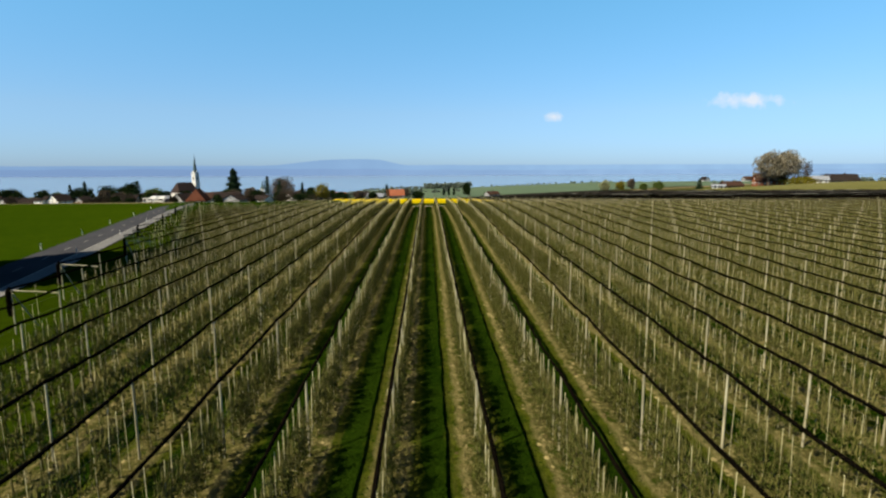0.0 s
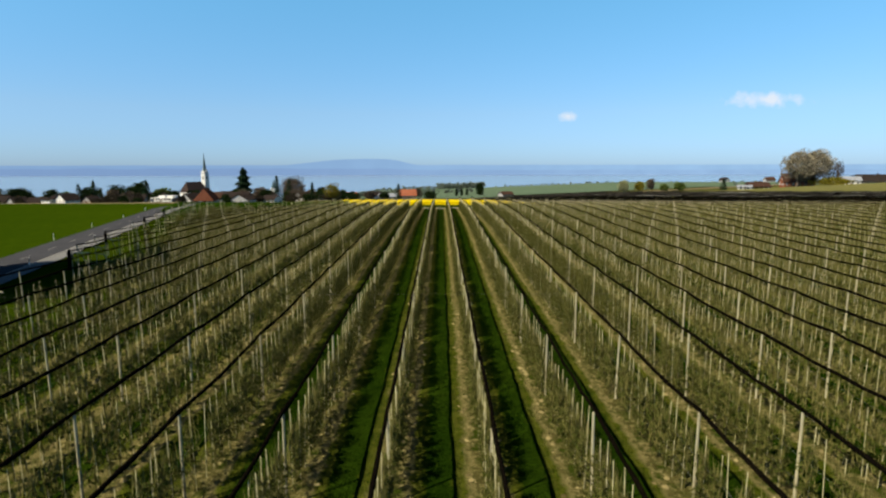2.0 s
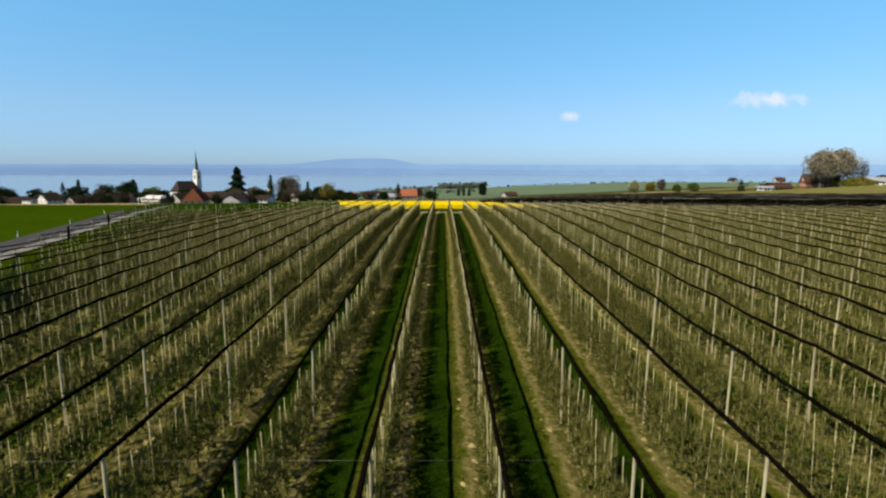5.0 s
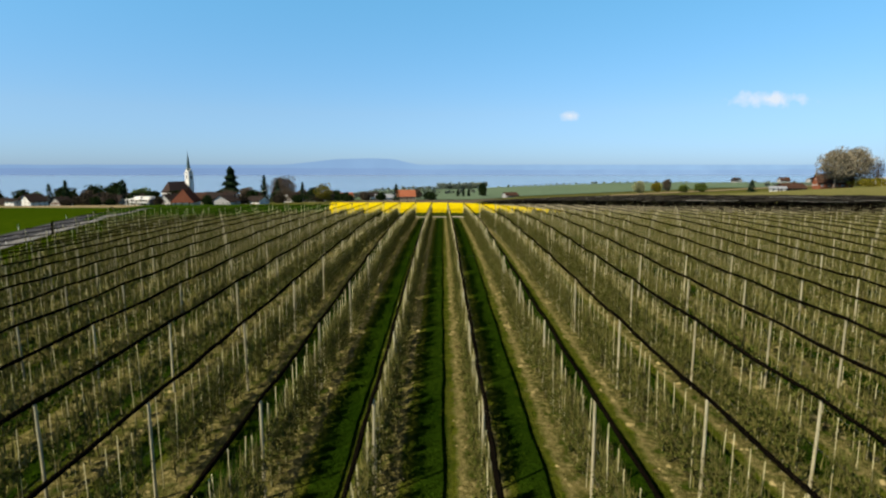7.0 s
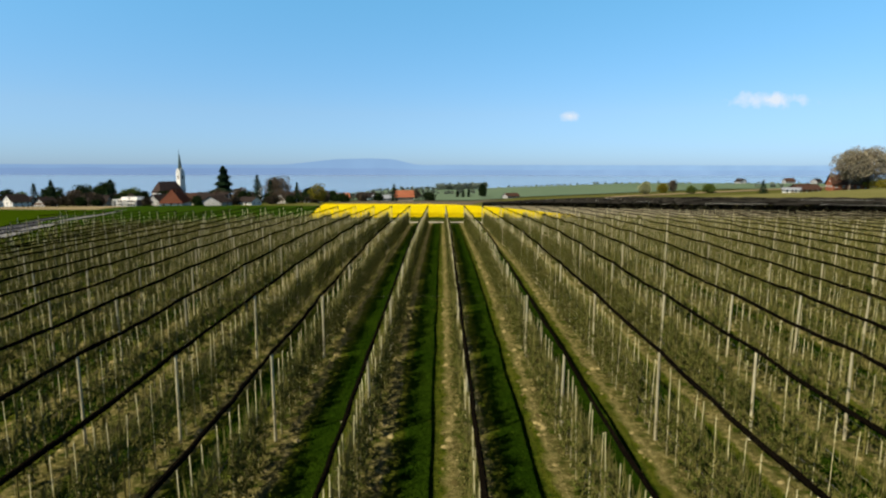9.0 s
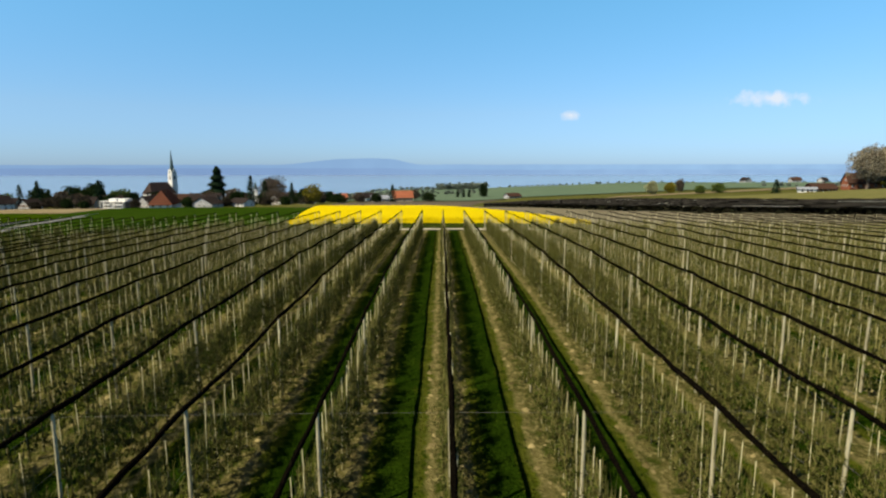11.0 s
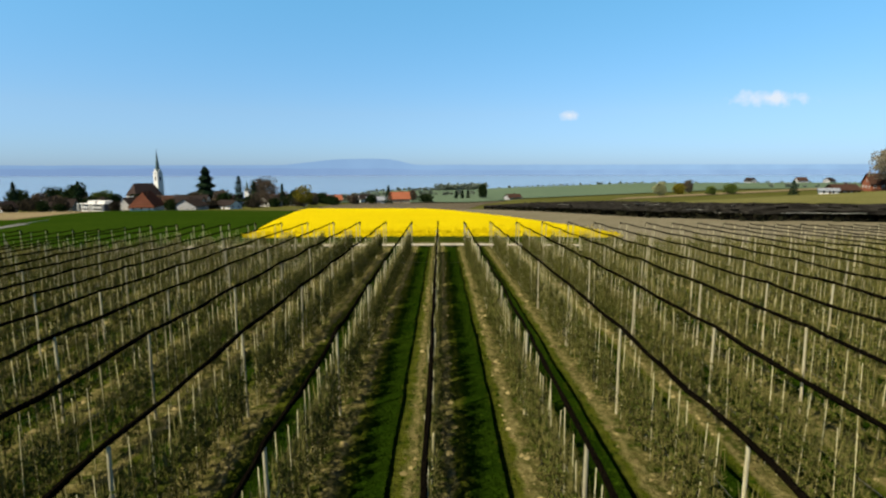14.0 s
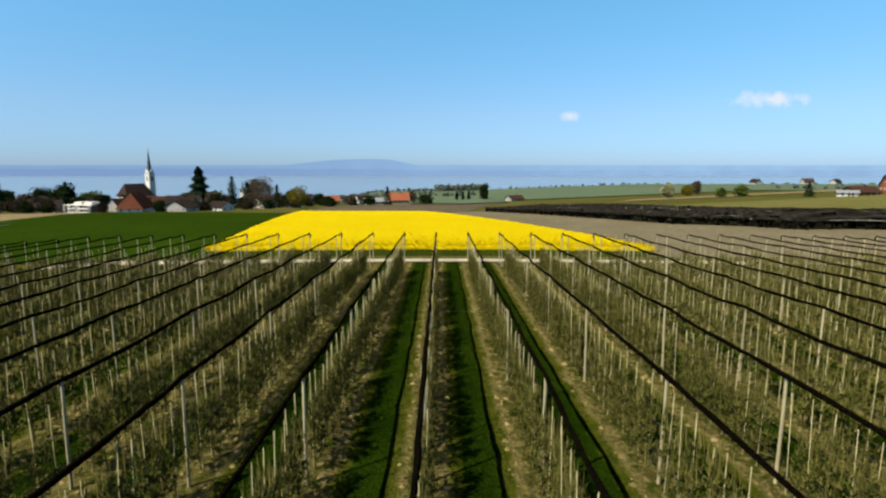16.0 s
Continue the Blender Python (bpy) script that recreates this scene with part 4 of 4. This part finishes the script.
conifer(-131, 468, 18.2, 11.5, L_FIR, "dark conifer beside a bare round tree", 2)
conifer(-142, 470, 22.1, 11.5, L_FIR, "slim dark green conifer in the village", 3)
conifer(-247, 458, 20.2, 14.2, L_FIR, "dark conifer between village houses", 4)
conifer(-298, 450, 17.6, 8.8, L_FIR, "dark conifer between village houses", 5)
conifer(-289, 455, 20.2, 10.6, L_FIR, "dark conifer between village houses", 6)
conifer(-113, 475, 16.2, 7.1, L_FIR, "small dark conifer by a white house", 7)
conifer(201, 394, 8.5, 7.0, L_FIR, "dark dense conifer standing alone in the meadow", 8)
conifer(-45, 560, 16.2, 10.6, L_FIR, "dark conifer beside the red-roofed barn", 9)
for i, px in enumerate((18.5, 25.5, 32)):
    conifer(px, 700, 9.6, 4.2, L_FIR, "slim dark column-shaped cypress", 10 + i, 500, True)
broadleaf(-148, 540, 24.0, 26, L_BARE, "wide bare brown-twigged round tree", 21, 3600, 0.5, 0.18, 110)
broadleaf(-140, 505, 19.5, 14.6, L_BARE, "bare brown tree among village houses", 22, 800, 0.5, 0.25, 40)
broadleaf(-88, 436, 14.0, 12.8, L_YELLOW, "round tree in yellow-green young leaf", 23, 1300, 0.5, 0.2)
broadleaf(-113, 509, 12, 10, L_GREEN, "dark green tree behind village roofs", 24)
broadleaf(-310, 520, 18, 17, L_GREEN, "large dark green tree at the village edge", 25, 1200)
broadleaf(-290, 512, 17, 16, L_GREEN, "large dark green tree at the village edge", 26, 1200)
broadleaf(-328, 505, 16, 13, L_GREEN, "large dark green tree at the village edge", 27, 1000)
broadleaf(-231, 470, 11, 11, L_GREEN, "green tree behind the white flats", 28)
broadleaf(-246, 480, 13.5, 18.3, L_FRESH, "fresh green wide tree behind the white flats", 29)
broadleaf(-261, 430, 8.5, 13, L_DARKBARE, "large bare brown bush by the houses", 30, 900, 0.5, 0.1, 40)
broadleaf(-252, 426, 7, 11, L_DARKBARE, "large bare brown bush by the houses", 31, 900, 0.5, 0.1, 40)
broadleaf(-345, 445, 14.3, 14.6, L_GREEN, "dark tree among the western houses", 32)
broadleaf(-270, 490, 19.5, 14.6, L_GREEN, "dark green tree behind village roofs", 33)
broadleaf(-165, 452, 11.7, 11.0, L_BARE, "bare tree between farm roofs", 34, 700, 0.45, 0.15, 30)
broadleaf(-120, 452, 11.1, 17.1, L_BARE, "bare bushes around a white house", 35, 900, 0.45, 0.1, 30)
broadleaf(-103, 462, 9.1, 14.6, L_GREEN, "dark hedge bush by the houses", 36, 700, 0.45, 0.05)
for i, (tx, ty, th, tw, tm) in enumerate(((-335, 470, 13, 14, 0), (-318, 462, 11, 11, 1), (-300, 475, 14, 12, 0), (-278, 462, 12, 12, 2), (-262, 470, 12, 11, 0), (-255, 445, 10, 10, 2),
                                           (-238, 455, 9, 10, 0), (-212, 468, 11, 11, 0), (-198, 462, 9, 10, 2), (-190, 505, 12, 12, 0), (-172, 512, 13, 12, 2), (-176, 470, 10, 10, 0),
                                           (-150, 465, 10, 11, 0), (-160, 480, 12, 10, 2), (-118, 490, 12, 13, 2), (-128, 455, 8, 10, 0), (-96, 490, 11, 12, 2), (-84, 500, 9, 12, 0),
                                           (-70, 520, 10, 13, 2), (-58, 540, 9, 12, 0), (-365, 480, 13, 14, 0), (-385, 470, 12, 13, 2), (-400, 490, 14, 15, 0), (-100, 545, 12, 14, 0))):
    grow = 1.05 if tx < -125 else 0.85
    broadleaf(tx, ty, th * grow, tw * grow, (L_GREEN, L_FRESH, L_BARE)[tm], ("dark green garden tree among the houses", "fresh green garden tree among the houses", "bare brown garden tree among the houses")[tm], 70 + i, 750, 0.8, 0.08)
for i, (tx, ty, th, tw) in enumerate(((-342, 416, 9, 11), (-333, 434, 10, 9), (-320, 415, 7, 7), (-303, 420, 5, 7), (-264, 418, 5, 7), (-243, 418, 7, 8), (-238, 428, 9, 9), (-234, 420, 5, 7),
                                      (-199, 418, 6, 7), (-168, 424, 7, 8), (-143, 426, 6, 8), (-162, 412, 4, 6), (-122, 440, 6, 10), (-110, 446, 6, 9), (-95, 452, 6, 10), (-76, 470, 6, 11), (-355, 420, 8, 10))):
    broadleaf(tx, ty, th, tw, (L_DARKBARE, L_GREEN)[i % 2], ("dark bare bush at the village edge", "dark green bush at the village edge")[i % 2], 130 + i, 700, 0.5, 0.02)
broadleaf(259, 384, 25, 23, L_BUD, "huge old tree in brown bud beside a barn", 40, 3600, 0.55, 0.25, 160)
broadleaf(242, 377, 24.5, 20, L_BUD, "huge old tree in brown bud beside a barn", 41, 3000, 0.55, 0.25, 140)
broadleaf(279, 390, 17, 8, L_BARE, "slim bare grey tree beside the big tree", 42, 500, 0.4, 0.25, 40)
broadleaf(150, 455, 10, 9, L_BLOOM, "pale blossoming tree at the field edge", 43, 1000, 0.55, 0.15)
broadleaf(165, 460, 8.5, 8, L_YELLOW, "yellow-green young tree at the field edge", 44, 900, 0.5, 0.15)
broadleaf(190, 500, 11, 8, L_BARE, "bare grey-brown tree at the field edge", 45, 700, 0.5, 0.2, 30)
broadleaf(190, 440, 7, 9, L_FRESH, "fresh green bushy tree at the field edge", 46, 900, 0.5, 0.1)
broadleaf(178, 442, 6, 7, L_FRESH, "fresh green bushy tree at the field edge", 47, 800, 0.5, 0.1)
broadleaf(262, 372, 5.5, 24, L_YELLOW, "low yellow-green hedge below the big tree", 48, 1200, 0.5, 0.0)
broadleaf(-14, 610, 9, 16, L_GREEN, "dark green grove beyond the rape field", 49, 1200, 0.6, 0.05)
broadleaf(-28, 630, 12, 12, L_BARE, "bare tree beyond the rape field", 50, 700, 0.6, 0.2, 30)
broadleaf(48, 690, 16.5, 11, L_GREEN, "tall dark tree at the end of a copse", 51, 1300, 0.7, 0.05)
for i, (tx, ty, th, tw) in enumerate(((-61, 57, 36, 15), (-68, 62, 35, 14), (-56, 52, 33, 12), (-65, 64, 34, 11))):
    broadleaf(tx, ty, th, tw, L_GREEN, "tall roadside tree whose shadow crosses the road", 60 + i, 5000, 0.8, 0.08)


def far_woods():
    """Hazy tree belts along the shore and beyond the fields, too far to count."""
    rng = np.random.default_rng(8)
    VV, FF, base = [], [], 0
    belts = [((-430, 620), (-60, 690), 40, 8), ((-180, 760), (60, 770), 40, 6), ((-4, 925), (70, 930), 40, 11), ((100, 985), (700, 960), 70, 5),
             ((-170, 880), (0, 900), 30, 6), ((-130, 640), (-20, 700), 24, 6),
             ((380, 700), (640, 640), 34, 6), ((430, 560), (760, 520), 34, 8), ((-700, 560), (-330, 560), 30, 9), ((330, 480), (600, 440), 22, 8)]
    for (x0, y0), (x1, y1), n, h in belts:
        for i in range(n):
            s = (i + rng.uniform(0, 1)) / n
            x, y = x0 + s * (x1 - x0), y0 + s * (y1 - y0) + rng.uniform(-14, 14)
            hh = h * rng.uniform(0.6, 1.15)
            g = gz(x, y)
            lob = [(x + rng.uniform(-0.3, 0.3) * hh, y, g + hh * rng.uniform(0.3, 0.72)) for _ in range(4)]
            V, F = leaf_cloud(lob, [(0.42 * hh, 0.42 * hh, 0.32 * hh)] * 4, 150, 0.13 * hh, rng, 0.9)
            VV.append(V)
            FF.append(F + base)
            base += len(V)
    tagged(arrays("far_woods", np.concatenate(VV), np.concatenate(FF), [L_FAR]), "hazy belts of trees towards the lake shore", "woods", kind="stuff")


far_woods()


# ---- village ----
def window_part(parent, x, y, z, w, h, face):
    """A framed pane on a wall that looks along face (0 front, 1 right, 2 back, 3 left)."""
    rot = (0, 90, 180, 270)[face]
    bm = bmesh.new()
    for a in ((-w / 2 - 0.1, w / 2 + 0.1, -h / 2 - 0.1, -h / 2), (-w / 2 - 0.1, w / 2 + 0.1, h / 2, h / 2 + 0.1), (-w / 2 - 0.1, -w / 2, -h / 2, h / 2), (w / 2, w / 2 + 0.1, -h / 2, h / 2), (-0.04, 0.04, -h / 2, h / 2)):
        slab(bm, a[0], a[1], -0.08, 0.04, a[2], a[3])
    f = part("window", bm, M_WHITE, parent)
    f.matrix_basis = pose(x, y, z, 0, 0, rot)
    part("pane", box_bm(-w / 2, w / 2, -0.03, 0.02, -h / 2, h / 2), M_GLASS, f)


def gable_roof(w, d, h, rise, over, hip, thick=0.28):
    """Two slopes with the ridge along x; hip draws the ridge's ends in."""
    bm = bmesh.new()
    ex, ey = w / 2 + over, d / 2 + over
    drop = rise * over / (d / 2)
    rx = ex - hip * d / 2
    lay = []
    for lift in (0.0, thick):
        z0, z1 = h - drop + lift, h + rise + lift
        lay.append([bm.verts.new(p) for p in ((-ex, -ey, z0), (ex, -ey, z0), (ex, ey, z0), (-ex, ey, z0), (-rx, 0, z1), (rx, 0, z1))])
    for v, flip in ((lay[0], True), (lay[1], False)):
        quads = [(0, 1, 5, 4), (2, 3, 4, 5)] + ([(1, 2, 5), (3, 0, 4)] if hip else [])
        for q in quads:
            bm.faces.new([v[i] for i in (q[::-1] if flip else q)])
    a, b = lay
    rim = ((0, 1), (1, 2), (2, 3), (3, 0)) if hip else ((0, 1), (1, 5), (5, 2), (2, 3), (3, 4), (4, 0))
    for i, j in rim:
        bm.faces.new((a[i], a[j], b[j], b[i]))
    return bm


def house(x, y, w, d, h, rise, turn, wall, roof, label, seed, hip=0.0, storeys=2, timber=0.0, category="house", sink=0.6):
    rng = random.Random(seed)
    if x < -90:
        h, rise = 0.88 * h, 0.86 * rise
    ob = thing("house", pose(x, y, gz(x, y) - sink, 0, 0, turn), label, category, "village houses")
    bm = box_bm(-w / 2, w / 2, -d / 2, d / 2, 0, h)
    if not hip:
        for s in (-1, 1):
            tri = [bm.verts.new((s * w / 2, -d / 2, h)), bm.verts.new((s * w / 2, d / 2, h)), bm.verts.new((s * w / 2, 0, h + rise))]
            tri2 = [bm.verts.new((s * (w / 2 - 0.3), v.co.y, v.co.z)) for v in tri]
            bm.faces.new(tri)
            bm.faces.new(tri2[::-1])
            for i in range(3):
                bm.faces.new((tri[i], tri2[i], tri2[(i + 1) % 3], tri[(i + 1) % 3]))
    part("wall", bm, wall, ob)
    r = part("roof", gable_roof(w, d, h, rise, 0.7, hip), roof, ob)
    bm = box_bm(w * 0.18 - 0.45, w * 0.18 + 0.45, d * 0.12 - 0.4, d * 0.12 + 0.4, h + rise * 0.4, h + rise + 0.9)
    slab(bm, w * 0.18 - 0.55, w * 0.18 + 0.55, d * 0.12 - 0.5, d * 0.12 + 0.5, h + rise + 0.9, h + rise + 1.05)
    part("chimney", bm, M_BROWNTILE, r)
    floor_h = (h - sink) / storeys
    for s in range(storeys):
        zc = sink + floor_h * (s + 0.55)
        n = max(2, int(w / 3.2))
        for i in range(n):
            window_part(ob, -w / 2 + w * (i + 0.5) / n, -d / 2, zc, 1.1, 1.3, 0)
        n = max(2, int(d / 3.6))
        for i in range(n):
            for s2, face in ((-1, 3), (1, 1)):
                window_part(ob, s2 * w / 2, -d / 2 + d * (i + 0.5) / n, zc, 1.1, 1.3, face)
    if not hip and rise > 3:
        for s2, face in ((-1, 3), (1, 1)):
            window_part(ob, s2 * w / 2, 0, h + rise * 0.3, 1.0, 1.1, face)
    part("door", box_bm(w * 0.06 - 0.5, w * 0.06 + 0.5, -d / 2 - 0.06, -d / 2 + 0.05, sink, sink + 2.1), M_TIMBER, ob)
    if timber:
        part("cladding", box_bm(-w / 2 - 0.05, w / 2 + 0.05, -d / 2 - 0.05, d / 2 + 0.05, h * (1 - timber), h - 0.02), M_TIMBER, ob, "dark timber cladding under the eaves")
    return ob


# Wall behind the balconies, the shade of their openings put into its colour.
M_SHADEWALL = surface("shaded_recess_render", (0.10, 0.10, 0.105), (0.13, 0.13, 0.135), (0.08, 0.08, 0.085), 0.15, 2.0)


def flats(x, y, turn):
    """Three staggered white storeys with deep balconies and flat roofs."""
    ob = thing("apartment_block", pose(x, y, gz(x, y) - 0.6, 0, 0, turn) @ Matrix.Diagonal((0.84, 0.84, 0.84, 1)), "white modern flats with flat roofs and long balconies", "apartment block")
    part("wall", box_bm(-11, 11, -5, 6, 0, 6.2), M_SHADEWALL, ob)
    part("penthouse", box_bm(-6.5, -0.5, -2, 5, 6.2, 8.4), M_WHITE, ob)
    part("penthouse", box_bm(2.2, 8.4, -2, 5, 6.2, 8.4), M_WHITE, ob)
    part("roof", box_bm(-11.5, 11.5, -6.6, 6.3, 6.2, 6.55), M_WHITE, ob)
    for z in (0.7, 3.4):
        for x0, x1 in ((-7.5, -1.2), (0.8, 10.2)):
            b = part("balcony", box_bm(x0, x1, -7.0, -5.0, z, z + 0.25), M_WHITE, ob)
            part("parapet", box_bm(x0, x1, -7.08, -6.95, z + 0.25, z + 1.2), M_WHITE, b)
    for px in (-11.1, -7.6, -1.0, 0.7, 10.4):
        part("pier", box_bm(px - 0.2, px + 0.2, -6.6, -5.0, 0, 6.2), M_WHITE, ob)
    for z in (2.2, 4.9):
        for i in range(7):
            window_part(ob, -9 + 3 * i, -5, z, 2.0, 1.7, 0)


def church(x, y, turn):
    ob = thing("church", pose(x, y, gz(x, y) - 0.6, 0, 0, turn), "village church with white tower and slender pointed copper spire", "church")
    w, base = 4.9, 28.6
    t = part("tower", box_bm(-w / 2, w / 2, -w / 2, w / 2, 0, base), M_WHITE, ob, "white rendered tower")
    for face, (px, py) in enumerate(((0, -w / 2), (w / 2, 0), (0, w / 2), (-w / 2, 0))):
        bm = bmesh.new()
        slab(bm, -0.7, 0.7, -0.06, 0.05, -1.6, 1.2)
        slab(bm, -0.4, 0.4, -0.06, 0.05, 1.2, 1.7)
        o = part("belfry_louvre", bm, M_DARKTILE, t)
        o.matrix_basis = pose(px, py, base - 4.2, 0, 0, 90 * face)
        g = bmesh.new()
        a = [g.verts.new(p) for p in ((-w / 2, 0, 0), (w / 2, 0, 0), (0, 0, 3.6), (-w / 2, 0.3, 0), (w / 2, 0.3, 0), (0, 0.3, 3.6))]
        for q in ((0, 1, 2), (5, 4, 3), (0, 2, 5, 3), (1, 4, 5, 2), (0, 3, 4, 1)):
            g.faces.new([a[i] for i in q])
        o = part("gablet", g, M_WHITE, t)
        o.matrix_basis = pose(px, py, base, 0, 0, 90 * face)
    sp = bmesh.new()
    pipe(sp, [(0, 0, base - 0.2), (0, 0, base + 0.9), (0, 0, base + 3.4), (0, 0, base + 17.6)], [w * 0.64, w * 0.44, w * 0.32, 0.12], 8)
    s = part("spire", sp, M_COPPER, ob, "slender green-grey copper spire")
    part("ball_and_cross", pipe(bmesh.new(), [(0, 0, base + 17.5), (0, 0, base + 17.9), (0, 0, base + 18.2), (0, 0, base + 19.6)], [0.08, 0.4, 0.08, 0.05], 6), M_COPPER, s)
    n = part("nave", box_bm(-24, -w / 2, -5.5, 5.5, 0, 12.5), M_WHITE, ob, "white nave wall")
    r = gable_roof(21.4, 11, 12.5, 8.2, 0.6, 0.6)
    o = part("nave_roof", r, M_NAVETILE, ob, "steep dark brown tiled nave roof")
    o.matrix_basis = pose(-w / 2 - 10.6, 0, 0)
    for i in range(3):
        window_part(n, -16.5 + 5 * i, -5.5, 7, 1.6, 5.0, 0)


church(-226, 523, 64)
# small chapel tower far behind the trees
ob = thing("chapel", pose(-203, 655, gz(-203, 655) - 0.5), "small white chapel tower with a pointed dark roof", "chapel")
part("tower", box_bm(-2.3, 2.3, -2.3, 2.3, 0, 16.5), M_WHITE, ob)
part("spire", pipe(bmesh.new(), [(0, 0, 16.4), (0, 0, 18), (0, 0, 26)], [3.2, 1.7, 0.1], 8), M_COPPER, ob)

house(-184, 428, 25, 13.5, 4.4, 9.6, -78, M_WHITE, M_FARMTILE, "big farmhouse with a steep brick-red hipped roof", 1, 0.62, 1, 0.0)
house(-152, 418, 12, 15, 3.6, 4.6, 78, M_GREYWALL, M_DARKTILE, "grey house with a low dark gabled roof", 2, 0, 1)
house(-134, 430, 13, 9, 3.6, 3.2, -28, M_WHITE, M_DARKTILE, "low white house with a flat-pitched dark roof", 3, 0, 1)
house(-120, 470, 13, 10, 5.0, 4.0, 62, M_WHITE, M_DARKTILE, "white house half hidden by bushes", 4)
house(-103, 480, 12, 9, 4.6, 3.4, 15, M_GREYWALL, M_DARKTILE, "grey house behind a dark hedge", 5)
flats(-215, 427, -12)
house(-328, 424, 10, 10, 4.4, 4.2, 66, M_GREYWALL, M_DARKTILE, "grey gabled house at the village edge", 6)
house(-280, 410, 11, 11, 5.4, 5.2, 70, M_WHITE, M_DARKTILE, "bright white gabled house with dark roof", 7)
house(-291, 409, 9, 9, 5.6, 1.0, -20, M_WHITE, M_DARKTILE, "white flat-roofed annex beside a gabled house", 8, 0, 2)
house(-271, 424, 9, 10, 4.2, 4.2, 72, M_GREYWALL, M_DARKTILE, "pale gabled house with brown eaves", 9, 0, 2, 0.3)
house(-250, 444, 18, 12, 4.6, 5.2, 12, M_TANWALL, M_DARKTILE, "house with a long dark roof behind bushes", 10)
house(-205, 450, 16, 11, 5.0, 5.4, 70, M_GREYWALL, M_DARKTILE, "dark-roofed house near the farmhouse", 11)
house(-166, 446, 17, 12, 5.0, 5.4, 4, M_TANWALL, M_DARKTILE, "barn with a long dark roof", 12)
house(-302, 440, 18, 12, 4.8, 4.8, 10, M_TANWALL, M_DARKTILE, "wide house with a dark low roof", 13)
house(-312, 424, 12, 10, 3.6, 4.2, 10, M_TANWALL, M_DARKTILE, "house with dark roof at the western edge", 14)
house(-350, 432, 16, 12, 5.0, 5.0, 20, M_GREYWALL, M_DARKTILE, "house with dark roof at the western edge", 15)
house(-245, 475, 20, 13, 6.0, 5.5, 8, M_WHITE, M_DARKTILE, "house behind conifers with dark roof", 16)
house(-180, 480, 22, 13, 6.0, 6.0, 6, M_WHITE, M_DARKTILE, "long house with dark roof behind the farm", 17)
house(-160, 500, 16, 12, 6.5, 5.0, 75, M_WHITE, M_DARKTILE, "white house behind the big conifer", 18)
house(-130, 520, 18, 12, 6.0, 5.0, 10, M_TANWALL, M_BROWNTILE, "house with brown roof in the village", 19)
house(-205, 500, 20, 12, 6.0, 6.0, 12, M_WHITE, M_BROWNTILE, "house with brown roof beside the church", 20)
house(-39, 600, 19, 13, 5.0, 6.0, 12, M_TANWALL, M_REDTILE, "farmhouse with a bright orange-red tiled roof", 21, 0, 1)
house(-58, 585, 20, 12, 3.6, 3.0, 8, M_GREYWALL, M_GREYTILE, "low shed with a pale grey metal roof", 22, 0, 1, 0, "shed")
house(-104, 610, 16, 11, 5.0, 5.0, 20, M_TANWALL, M_REDTILE, "house with a faded red roof among trees", 23)
house(-128, 600, 14, 10, 5.0, 4.0, 70, M_WHITE, M_GREYTILE, "white house with a grey roof among trees", 24)
house(-75, 620, 14, 10, 4.6, 4.0, 40, M_WHITE, M_DARKTILE, "white house among bare trees", 25)
house(199, 364, 8, 5, 2.4, 0.9, -30, M_WHITE, M_GREYTILE, "small white shed in the meadow", 26, 0, 1, 0, "shed")
house(212, 372, 14, 8, 2.4, 2.6, 6, M_TIMBER, M_BROWNTILE, "low timber barn with brown roof", 27, 0, 1, 0, "barn")
house(252, 392, 19, 12, 4.5, 5.5, -18, M_REDTILE, M_BROWNTILE, "brick-red barn under a huge tree", 28, 0, 1, 0, "barn")
house(298, 404, 13, 9, 4.2, 2.6, -25, M_WHITE, M_GREYTILE, "white farm building beside the meadow", 29, 0, 1)
house(322, 412, 22, 12, 4.0, 4.5, -10, M_TANWALL, M_DARKTILE, "long farm building with a dark roof", 30, 0, 1, 0, "barn")
house(75, 640, 16, 10, 3.0, 3.0, 30, M_GREYWALL, M_BROWNTILE, "white farmhouse beyond the netted orchard", 32, 0, 1)
for i, (hx, hy) in enumerate(((520, 860), (590, 900), (650, 870), (720, 930), (470, 900), (800, 880))):
    house(hx, hy, 14, 10, 5.0, 4.2, 25 * i, M_GREYWALL, (M_BROWNTILE, M_DARKTILE, M_GREYTILE)[i % 3], "pale house of a far hamlet", 40 + i)


# ---- roadside ----
def delineator(x, y):
    ob = thing("delineator_post", pose(x, y, gz(x, y)), "white plastic roadside marker post with dark band", "marker post", "road markers")
    part("shaft", pipe(bmesh.new(), [(0, 0, -0.05), (0, 0, 0.95), (0.03, 0, 1.08)], [0.07, 0.065, 0.03], 6), M_WHITE, ob)
    part("band", pipe(bmesh.new(), [(0, 0, 0.72), (0, 0, 0.9)], 0.075, 6), M_NET, ob)


for y in (64, 84, 104, 124, 148, 172):
    delineator(edge_x(y) - 0.8, y)
for y in (76, 101, 126):
    delineator(edge_x(y) + 6.05, y + 2)
for i in range(26):
    y0 = 20 + 9 * i
    bm = bmesh.new()
    q = [(edge_x(y) + o, y, gz(edge_x(y) + o, y) + 0.135) for y, o in ((y0, 3.08), (y0, 3.22), (y0 + 3, 3.22), (y0 + 3, 3.08))]
    bm.faces.new([bm.verts.new(p) for p in q])
    tagged(part("lane_mark", bm, M_LINE), "short white painted lane dash", "road marking", kind="structure")

cloud(1120, 478, 250, 130, 0)
cloud(2850, 622, 1000, 190, 40)
